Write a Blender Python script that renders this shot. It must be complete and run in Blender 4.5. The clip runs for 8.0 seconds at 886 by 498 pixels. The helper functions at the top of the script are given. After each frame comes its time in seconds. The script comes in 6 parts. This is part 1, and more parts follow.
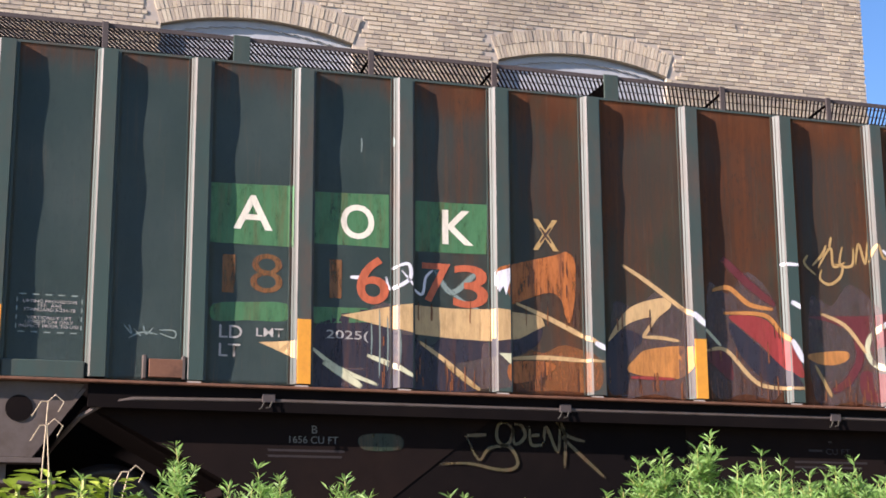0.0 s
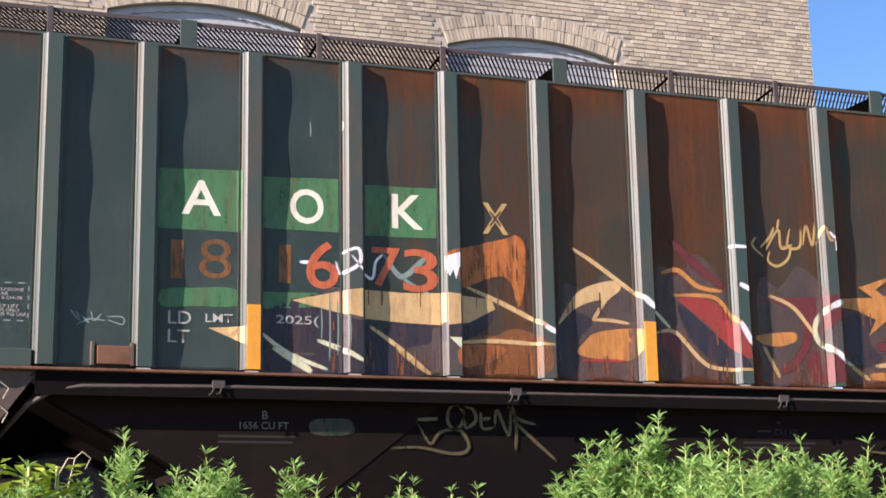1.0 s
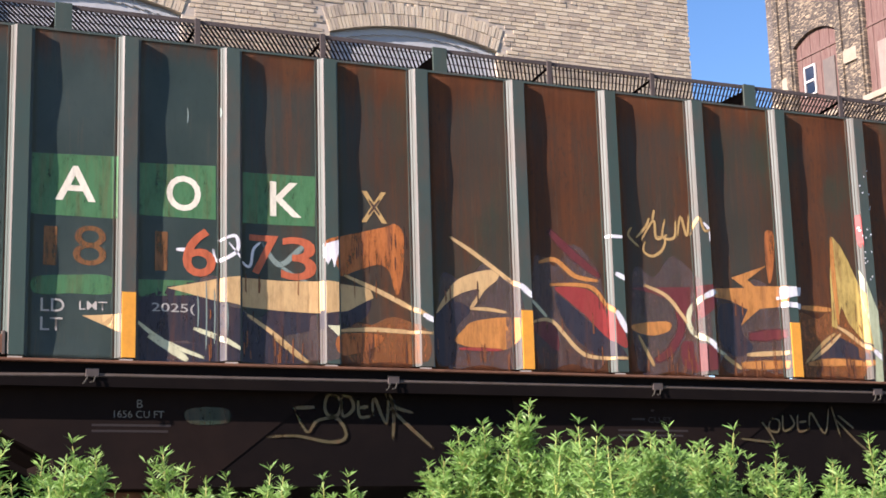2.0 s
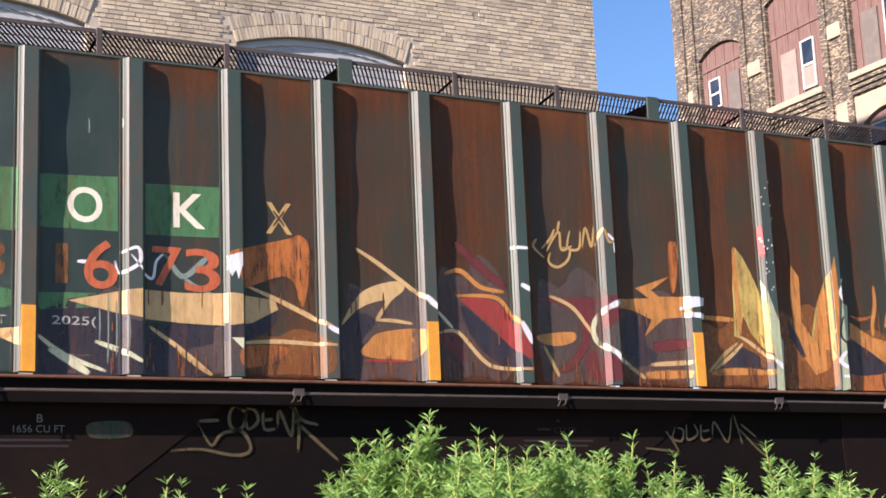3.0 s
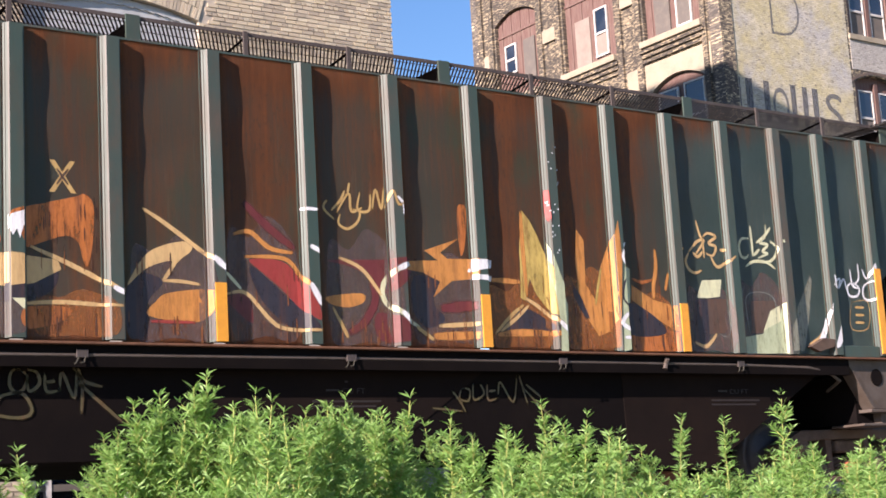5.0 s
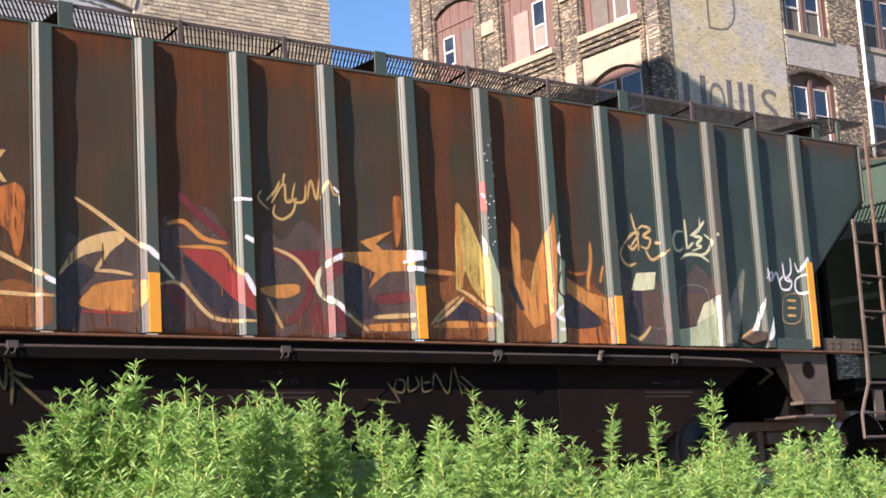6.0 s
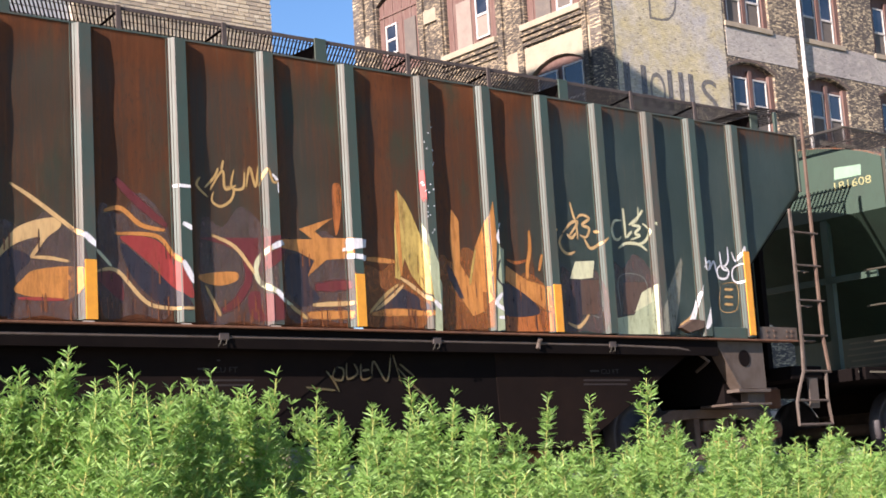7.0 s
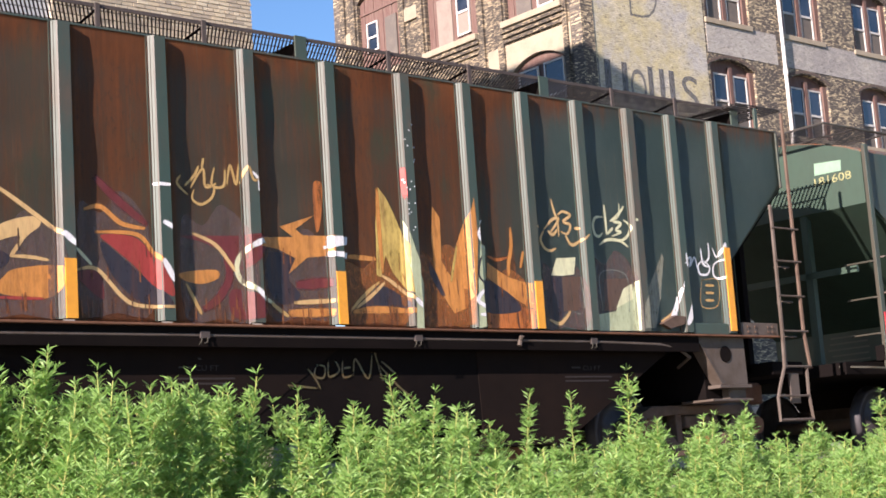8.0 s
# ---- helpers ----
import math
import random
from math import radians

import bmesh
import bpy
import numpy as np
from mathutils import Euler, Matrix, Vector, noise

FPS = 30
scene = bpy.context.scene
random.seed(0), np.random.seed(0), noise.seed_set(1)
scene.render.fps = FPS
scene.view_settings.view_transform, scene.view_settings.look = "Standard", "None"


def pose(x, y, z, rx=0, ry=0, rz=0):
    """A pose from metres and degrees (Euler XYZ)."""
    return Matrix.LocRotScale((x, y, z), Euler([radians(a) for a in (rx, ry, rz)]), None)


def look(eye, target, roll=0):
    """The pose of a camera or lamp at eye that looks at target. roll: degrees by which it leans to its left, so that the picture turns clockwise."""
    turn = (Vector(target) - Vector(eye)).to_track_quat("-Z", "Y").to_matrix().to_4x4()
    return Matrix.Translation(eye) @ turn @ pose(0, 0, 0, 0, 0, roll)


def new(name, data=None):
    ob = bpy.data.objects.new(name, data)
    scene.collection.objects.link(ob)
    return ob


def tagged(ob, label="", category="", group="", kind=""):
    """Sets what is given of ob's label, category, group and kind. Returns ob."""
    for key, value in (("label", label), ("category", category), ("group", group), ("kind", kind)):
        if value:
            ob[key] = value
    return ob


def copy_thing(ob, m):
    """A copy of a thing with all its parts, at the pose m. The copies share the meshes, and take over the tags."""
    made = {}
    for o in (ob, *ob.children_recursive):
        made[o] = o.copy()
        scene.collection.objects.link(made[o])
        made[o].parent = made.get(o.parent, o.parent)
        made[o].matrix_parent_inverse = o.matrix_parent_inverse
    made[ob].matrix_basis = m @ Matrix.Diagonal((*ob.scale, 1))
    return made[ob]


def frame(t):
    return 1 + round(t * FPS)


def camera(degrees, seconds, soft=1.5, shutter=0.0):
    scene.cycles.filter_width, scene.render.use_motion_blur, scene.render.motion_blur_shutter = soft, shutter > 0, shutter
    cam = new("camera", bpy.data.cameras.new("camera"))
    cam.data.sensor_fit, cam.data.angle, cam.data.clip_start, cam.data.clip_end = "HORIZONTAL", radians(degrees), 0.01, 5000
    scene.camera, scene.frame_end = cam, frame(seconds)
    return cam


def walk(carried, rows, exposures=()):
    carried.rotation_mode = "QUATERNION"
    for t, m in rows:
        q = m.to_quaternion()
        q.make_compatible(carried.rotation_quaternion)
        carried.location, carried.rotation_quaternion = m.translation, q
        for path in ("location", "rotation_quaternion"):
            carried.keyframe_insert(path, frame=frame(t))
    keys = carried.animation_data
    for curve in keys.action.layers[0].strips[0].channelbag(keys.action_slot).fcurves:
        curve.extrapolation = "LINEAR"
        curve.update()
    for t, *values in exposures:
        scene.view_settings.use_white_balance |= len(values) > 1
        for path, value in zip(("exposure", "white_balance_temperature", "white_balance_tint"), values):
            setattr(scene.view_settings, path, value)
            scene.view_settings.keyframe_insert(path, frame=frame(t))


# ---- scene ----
# ---- camera ----
cam = camera(31.81, 8.0, soft=1.7)
# seconds, x, y, z, yaw, pitch, roll; x runs along the rails, z = 0 is the top of the rail
PATH = [
(0.0, -1.080, -10.512, -0.059, -18.24, 12.56, 0.31),
    (0.5, -1.072, -10.505, -0.061, -19.26, 12.04, 0.75),
    (1.0, -1.066, -10.503, -0.064, -20.07, 11.99, 1.06),
    (1.5, -1.049, -10.516, -0.066, -22.10, 11.60, 1.23),
    (1.7, -1.042, -10.520, -0.067, -23.25, 11.48, 1.31),
    (2.8, -1.012, -10.519, -0.068, -26.80, 11.73, 2.35),
    (3.0, -0.999, -10.523, -0.069, -27.85, 11.79, 2.39),
    (3.5, -0.994, -10.557, -0.075, -30.56, 11.49, 3.36),
    (4.0, -0.985, -10.563, -0.079, -32.54, 10.63, 3.18),
    (4.5, -0.972, -10.570, -0.083, -33.72, 10.32, 3.23),
    (5.0, -0.957, -10.573, -0.085, -35.36, 10.04, 3.33),
    (5.2, -0.962, -10.580, -0.088, -36.23, 9.92, 3.18),
    (6.5, -0.915, -10.569, -0.091, -38.33, 9.40, 3.57),
    (7.0, -0.920, -10.593, -0.094, -39.80, 9.05, 3.53),
    (7.5, -0.912, -10.590, -0.095, -40.98, 8.96, 3.76),
    (8.0, -0.912, -10.592, -0.095, -40.47, 8.91, 3.87),
]


def eye_pose(x, y, z, yaw, pitch, roll):
    return pose(x, y, z, 0, 0, yaw) @ pose(0, 0, 0, 90 + pitch) @ pose(0, 0, 0, 0, 0, -roll)


walk(cam, [(t, eye_pose(*row)) for t, *row in PATH], [(0.0, 1.45, 6600, 28), (4.0, 1.4, 6800, 27), (8.0, 1.38, 6880, 25)])

# ---- light ----
SUN_WAY = Vector((0.19, 0.052, -0.085))
world = bpy.data.worlds.new("sky")
scene.world = world
world.use_nodes = True
wn = world.node_tree.nodes
sky = wn.new("ShaderNodeTexSky")
sky.sky_type, sky.sun_disc = "NISHITA", False
sky.sun_elevation = math.atan2(0.085, math.hypot(0.19, 0.052))
sky.sun_rotation = math.atan2(-0.19, -0.052)
sky.air_density, sky.dust_density, sky.ozone_density = 1.0, 0.0, 3.0
tone = wn.new("ShaderNodeHueSaturation")
tone.inputs["Saturation"].default_value = 1.2
world.node_tree.links.new(sky.outputs[0], tone.inputs["Color"])
world.node_tree.links.new(tone.outputs[0], wn["Background"].inputs[0])
wn["Background"].inputs[1].default_value = 0.074
sun = new("sun", bpy.data.lights.new("sun", "SUN"))
sun.data.energy, sun.data.angle, sun.data.color = 5.0, radians(0.5), (1.0, 0.94, 0.84)
sun.matrix_world = look((-40, -20, 40), Vector((-40, -20, 40)) + SUN_WAY)


# ---- materials ----
class Nodes:
    """Short hand for a node material."""

    def __init__(self, name, rough=0.6, metal=0.0):
        self.mat = bpy.data.materials.new(name)
        self.mat.use_nodes = True
        self.n, self.l = self.mat.node_tree.nodes, self.mat.node_tree.links
        self.out = self.n["Principled BSDF"]
        self.out.inputs["Roughness"].default_value = rough
        self.out.inputs["Metallic"].default_value = metal
        self.co = self.n.new("ShaderNodeTexCoord").outputs["Object"]

    def put(self, value, socket):
        if isinstance(value, (int, float)):
            socket.default_value = value
        elif isinstance(value, tuple):
            socket.default_value = (*value, 1)[:4] if len(socket.default_value) == 4 else value
        else:
            self.l.new(value, socket)

    def noise(self, scale, stretch=(1, 1, 1), detail=4.0, rough=0.6, shift=(0, 0, 0)):
        m = self.n.new("ShaderNodeMapping")
        m.inputs["Scale"].default_value, m.inputs["Location"].default_value = stretch, shift
        t = self.n.new("ShaderNodeTexNoise")
        t.inputs["Scale"].default_value, t.inputs["Detail"].default_value, t.inputs["Roughness"].default_value = scale, detail, rough
        self.l.new(self.co, m.inputs[0])
        self.l.new(m.outputs[0], t.inputs["Vector"])
        return t.outputs["Fac"]

    def ramp(self, fac, lo, hi):
        r = self.n.new("ShaderNodeMapRange")
        r.interpolation_type = "SMOOTHSTEP"
        r.inputs[1].default_value, r.inputs[2].default_value = lo, hi
        self.put(fac, r.inputs[0])
        return r.outputs[0]

    def math(self, op, a, b=0.0):
        m = self.n.new("ShaderNodeMath")
        m.operation = op
        self.put(a, m.inputs[0])
        self.put(b, m.inputs[1])
        return m.outputs[0]

    def mix(self, fac, a, b, mode="MIX"):
        m = self.n.new("ShaderNodeMix")
        m.data_type, m.blend_type = "RGBA", mode
        self.put(fac, m.inputs["Factor"])
        self.put(a, m.inputs[6])
        self.put(b, m.inputs[7])
        return m.outputs[2]

    def axis(self, i):
        s = self.n.new("ShaderNodeSeparateXYZ")
        self.l.new(self.co, s.inputs[0])
        return s.outputs[i]

    def random(self):
        return self.n.new("ShaderNodeObjectInfo").outputs["Random"]

    def island(self):
        return self.n.new("ShaderNodeNewGeometry").outputs["Random Per Island"]

    def done(self, color, bump=None, strength=0.3, distance=0.01, rough=None):
        self.put(color, self.out.inputs["Base Color"])
        if rough is not None:
            self.put(rough, self.out.inputs["Roughness"])
        if bump is not None:
            b = self.n.new("ShaderNodeBump")
            b.inputs["Strength"].default_value, b.inputs["Distance"].default_value = strength, distance
            self.l.new(bump, b.inputs["Height"])
            self.l.new(b.outputs[0], self.out.inputs["Normal"])
        return self.mat


def worn(name, base, other, scale=6.0, rough=0.6, metal=0.0, stretch=(1, 1, 1), amount=0.7, bump=0.15, gloss=0.5):
    """Paint, wood or metal with grain and stains in a second colour."""
    m = Nodes(name, rough, metal)
    m.out.inputs["Specular IOR Level"].default_value = gloss
    fine, wide = m.noise(scale * 7, stretch), m.noise(scale, stretch, 6, 0.7)
    c = m.mix(m.math("MULTIPLY", m.ramp(wide, 0.4, 0.72), amount), base, other)
    c = m.mix(m.math("MULTIPLY", m.ramp(fine, 0.45, 0.8), 0.3), c, tuple(v * 0.6 for v in base))
    return m.done(c, fine, bump, 0.004, m.math("ADD", m.math("MULTIPLY", wide, 0.25), rough - 0.12))


def side_paint():
    """Dark green car paint with rust that has eaten the middle of the car, in vertical streaks."""
    m = Nodes("weathered_green_car_paint", 0.45)
    x, z = m.axis(0), m.axis(2)
    streak = m.noise(1.0, (9, 9, 0.5), 6, 0.7)
    cloud = m.noise(1.1, (1, 1, 0.6), 5, 0.6, (3, 0, 0))
    fine = m.noise(38, (1, 1, 0.35), 5, 0.7)
    middle = m.math("MULTIPLY", m.ramp(x, 1.6, 4.2), m.math("SUBTRACT", 1.0, m.ramp(x, 8.6, 9.9)))
    edge = m.math("MULTIPLY", m.ramp(z, 3.3, 3.72), 0.5)
    amount = m.math("ADD", m.math("ADD", m.math("MULTIPLY", middle, 0.62), edge), m.math("MULTIPLY", m.math("SUBTRACT", cloud, 0.5), 1.1))
    amount = m.math("ADD", amount, m.math("MULTIPLY", m.math("SUBTRACT", streak, 0.5), 0.8))
    low = m.math("MULTIPLY", m.math("SUBTRACT", 1.0, m.ramp(z, 1.38, 1.66)), m.ramp(x, 2.0, 3.4))
    low = m.math("MULTIPLY", low, m.math("SUBTRACT", 1.0, m.ramp(x, 9.0, 9.6)))
    amount = m.math("ADD", amount, m.math("MULTIPLY", low, 0.45))
    for centre, width, less in ((4.2, 0.5, 0.3), (5.75, 0.45, 0.26), (6.5, 0.4, 0.34), (2.5, 0.4, -0.25), (3.3, 0.4, -0.12)):
        bump = m.math("MULTIPLY", m.ramp(x, centre - width, centre), m.math("SUBTRACT", 1.0, m.ramp(x, centre, centre + width)))
        bump = m.math("MULTIPLY", bump, m.ramp(z, 1.5, 2.2))
        amount = m.math("SUBTRACT", amount, m.math("MULTIPLY", bump, less))
    # rust is thickest under the eave, thinner over the lower half
    amount = m.math("SUBTRACT", amount, m.math("MULTIPLY", m.math("SUBTRACT", 1.0, m.ramp(z, 2.1, 3.2)), 0.12))
    rust = m.ramp(amount, 0.1, 0.85)
    green = m.mix(m.ramp(cloud, 0.35, 0.7), (0.053, 0.087, 0.079), (0.085, 0.12, 0.108))
    green = m.mix(m.math("MULTIPLY", m.ramp(fine, 0.5, 0.8), 0.35), green, (0.035, 0.05, 0.048))
    brown = m.mix(m.ramp(streak, 0.35, 0.7), (0.13, 0.043, 0.015), (0.235, 0.076, 0.023))
    brown = m.mix(m.ramp(fine, 0.5, 0.75), brown, (0.09, 0.04, 0.022))
    olive = m.mix(m.ramp(streak, 0.4, 0.65), (0.094, 0.068, 0.041), (0.13, 0.07, 0.034))
    green = m.mix(m.math("MULTIPLY", middle, 0.72), green, olive)
    # brighter rust creeps down from the eave
    crust = m.math("MULTIPLY", m.math("MULTIPLY", m.ramp(z, 3.25, 3.75), m.ramp(cloud, 0.35, 0.6)), middle)
    brown = m.mix(m.math("MULTIPLY", crust, 0.7), brown, (0.27, 0.095, 0.032))
    c = m.mix(rust, green, brown)
    greenish = m.noise(1.6, (1.3, 1.3, 0.5), 5, 0.65, (8, 0, 3))
    c = m.mix(m.math("MULTIPLY", m.math("MULTIPLY", m.ramp(greenish, 0.5, 0.68), middle), 0.75), c, (0.055, 0.08, 0.05))
    run = m.noise(1.0, (30, 30, 1.2), 4, 0.7, (2, 0, 5))
    c = m.mix(m.math("MULTIPLY", m.math("MULTIPLY", m.ramp(run, 0.56, 0.72), m.ramp(cloud, 0.35, 0.6)), 0.35), c, (0.2, 0.15, 0.1))
    return m.done(c, fine, 0.12, 0.004, m.math("ADD", m.math("MULTIPLY", rust, 0.28), 0.42))


def spray(name, base, wear=0.25, rust=True, holes=0.28, soft=True):
    """Sprayed paint, gone patchy: flaked off in spots and runs, with rust streaks through it."""
    m = Nodes(name, 0.55)
    streak, fine = m.noise(1.0, (14, 14, 0.9), 6, 0.75), m.noise(30, (1, 1, 0.5), 5)
    c = m.mix(m.math("MULTIPLY", m.ramp(streak, 0.46, 0.66), wear), base, (0.15, 0.05, 0.018) if rust else tuple(v * 0.45 for v in base))
    c = m.mix(m.math("MULTIPLY", m.ramp(fine, 0.45, 0.75), 0.25), c, tuple(v * 0.6 for v in base))
    m.done(c, fine, 0.06, 0.003)
    flake = m.noise(5.0, (3, 3, 0.8), 8, 0.8, (7, 0, 2))
    gone = m.math("MULTIPLY", m.ramp(flake, 0.42, 0.7), holes)
    if soft:
        # the cover of paint thins out towards the edge of a stroke
        at = m.n.new("ShaderNodeAttribute")
        at.attribute_name = "cover"
        grainy = m.math("ADD", at.outputs["Fac"], m.math("MULTIPLY", m.math("SUBTRACT", fine, 0.5), 0.7))
        grainy = m.math("ADD", grainy, m.math("MULTIPLY", m.math("SUBTRACT", streak, 0.5), 0.9))
        gone = m.math("MAXIMUM", gone, m.math("SUBTRACT", 1.0, m.ramp(grainy, 0.05, 0.95)))
    clear = m.n.new("ShaderNodeBsdfTransparent")
    both = m.n.new("ShaderNodeMixShader")
    m.put(gone, both.inputs[0])
    m.l.new(m.out.outputs[0], both.inputs[1])
    m.l.new(clear.outputs[0], both.inputs[2])
    m.l.new(both.outputs[0], m.n["Material Output"].inputs[0])
    return m.mat


def brick_mat(name, tones, mortar_like=False):
    m = Nodes(name, 0.9)
    pick = m.math("FRACT", m.math("ADD", m.island(), m.random()))
    r = m.n.new("ShaderNodeValToRGB")
    r.color_ramp.interpolation = "CONSTANT"
    e = r.color_ramp.elements
    while len(e) < len(tones):
        e.new(0.5)
    for i, c in enumerate(tones):
        e[i].position, e[i].color = i / len(tones), (*c, 1)
    m.put(pick, r.inputs[0])
    stain, grain = m.noise(0.45, (1, 1, 0.7), 5, 0.65), m.noise(40, detail=5)
    c = m.mix(m.math("MULTIPLY", m.ramp(stain, 0.45, 0.75), 0.45), r.outputs[0], (0.15, 0.13, 0.11))
    c = m.mix(m.math("MULTIPLY", m.ramp(grain, 0.45, 0.75), 0.35), c, (0.2, 0.16, 0.12))
    return m.done(c, grain, 0.4, 0.006)


def brick_sheet(name, a, b, mortar, width=0.215, height=0.072, axis="x"):
    """Brickwork for walls that stay far off: courses at true size."""
    m = Nodes(name, 0.9)
    co = m.n.new("ShaderNodeCombineXYZ")
    m.l.new(m.axis(0 if axis == "x" else 1), co.inputs[0])
    m.l.new(m.axis(2), co.inputs[1])
    t = m.n.new("ShaderNodeTexBrick")
    t.inputs["Scale"].default_value, t.inputs["Mortar Size"].default_value = 1.0, 0.008
    t.inputs["Brick Width"].default_value, t.inputs["Row Height"].default_value = width, height
    t.inputs["Color1"].default_value, t.inputs["Color2"].default_value, t.inputs["Mortar"].default_value = (*a, 1), (*b, 1), (*mortar, 1)
    m.l.new(co.outputs[0], t.inputs["Vector"])
    wide, grain = m.noise(0.5, detail=6, rough=0.7), m.noise(6.5, (0.75, 0.75, 2.6), 2, 0.5)
    soot = m.math("ADD", grain, m.math("MULTIPLY", m.math("SUBTRACT", wide, 0.5), 0.5))
    c = m.mix(m.ramp(soot, 0.43, 0.55), t.outputs[0], b)
    return m.done(c, t.outputs["Fac"], -0.4, 0.01)


def leaf_mat(name, a, b):
    m = Nodes(name, 0.5)
    pick = m.math("FRACT", m.math("ADD", m.island(), m.random()))
    c = m.mix(pick, a, b)
    c = m.mix(m.math("MULTIPLY", m.noise(3), 0.15), c, (0.13, 0.2, 0.04))
    trans = m.n.new("ShaderNodeBsdfTranslucent")
    m.put(m.mix(0.5, c, (0.28, 0.42, 0.08)), trans.inputs[0])
    add = m.n.new("ShaderNodeMixShader")
    add.inputs[0].default_value = 0.4
    m.done(c)
    m.l.new(m.out.outputs[0], add.inputs[1])
    m.l.new(trans.outputs[0], add.inputs[2])
    m.l.new(add.outputs[0], m.n["Material Output"].inputs[0])
    return m.mat


SIDE = side_paint()
RIB = worn("green_rib_paint", (0.034, 0.062, 0.05), (0.065, 0.052, 0.036), 2.5, 0.5, 0, (1, 1, 0.3), 0.7)
RIB_RUST = worn("rusting_green_rib_paint", (0.042, 0.064, 0.053), (0.09, 0.06, 0.042), 3, 0.55, 0, (1, 1, 0.4), 0.9)
EDGE = worn("bare_steel_and_highlight_paint", (0.05, 0.048, 0.037), (0.05, 0.036, 0.024), 4, 0.5, 0.0, (1, 1, 0.2), 0.6)
# near-black tones hold the underframe's shade as well as its black paint
BLACK = worn("shade_black_paint", (0.0065, 0.005, 0.005), (0.011, 0.008, 0.007), 1.5, 0.85, gloss=0.05)
HOPPER = worn("rusty_shade_hopper_paint", (0.0125, 0.009, 0.0082), (0.019, 0.0122, 0.01), 1.2, 0.85, gloss=0.03)
RUST = worn("rusty_steel", (0.17, 0.075, 0.04), (0.08, 0.035, 0.02), 5, 0.8, 0.1, (1, 1, 1), 0.9, 0.4)
TRUCK = worn("dusty_brown_cast_steel", (0.11, 0.07, 0.05), (0.06, 0.035, 0.025), 4, 0.75, 0.1, (1, 1, 1), 0.9, 0.4)
GRIME = worn("grimy_grey_steel", (0.095, 0.074, 0.062), (0.06, 0.04, 0.028), 4, 0.7, 0.1, (1, 1, 1), 0.8)
ORANGE = worn("yellow_orange_reflective_tape", (0.72, 0.31, 0.03), (0.55, 0.22, 0.03), 5, 0.45, 0, (1, 1, 1), 0.5, 0.03)
GRATE = worn("dark_galvanised_grating", (0.02, 0.018, 0.018), (0.035, 0.028, 0.025), 6, 0.7, 0.1)
WHEEL = worn("polished_wheel_steel", (0.05, 0.045, 0.05), (0.03, 0.025, 0.025), 5, 0.5, 0.3)
REDRUST = worn("orange_red_spring_plank", (0.42, 0.11, 0.05), (0.2, 0.06, 0.03), 6, 0.7)
# green toned for the sun-facing end; the side keeps the rib paint
GREEN2 = worn("sun_toned_green_car_paint", (0.036, 0.066, 0.049), (0.03, 0.048, 0.037), 1.5, 0.5, 0, (1, 1, 0.5), 0.7)
WHITEP = worn("white_stencil_paint", (0.72, 0.7, 0.62), (0.5, 0.45, 0.36), 12, 0.6, 0, (1, 1, 1), 0.5)
DIM = worn("faded_white_stencil_paint", (0.15, 0.145, 0.125), (0.1, 0.1, 0.09), 12, 0.7)
DIMY = worn("faded_yellow_stencil_paint", (0.3, 0.29, 0.14), (0.08, 0.11, 0.07), 14, 0.7)
STENCIL = worn("worn_white_stencil_paint", (0.42, 0.4, 0.36), (0.2, 0.19, 0.17), 12, 0.7)
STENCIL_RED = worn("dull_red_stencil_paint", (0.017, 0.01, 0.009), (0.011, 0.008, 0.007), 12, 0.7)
FADED = spray("faded_dark_sign_paint", (0.15, 0.145, 0.145), 0.3, False, 0.95, False)
CREAM = [(0.536, 0.460, 0.337), (0.491, 0.416, 0.306), (0.455, 0.381, 0.284), (0.518, 0.433, 0.306), (0.402, 0.339, 0.257), (0.571, 0.494, 0.367), (0.365, 0.308, 0.238), (0.508, 0.424, 0.313)]
BRICK = brick_mat("cream_brick", CREAM)
MORTAR = brick_sheet("cream_brickwork", (0.43, 0.38, 0.31), (0.39, 0.34, 0.28), (0.4, 0.355, 0.3))
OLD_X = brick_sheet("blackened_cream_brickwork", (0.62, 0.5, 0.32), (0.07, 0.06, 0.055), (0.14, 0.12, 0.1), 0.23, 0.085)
# flank: same sooty brick, base tone lowered because full sun falls on it
OLD_Y = brick_sheet("sooty_sun_toned_flank", (0.36, 0.285, 0.185), (0.05, 0.042, 0.036), (0.13, 0.105, 0.08), 0.23, 0.085, "y")


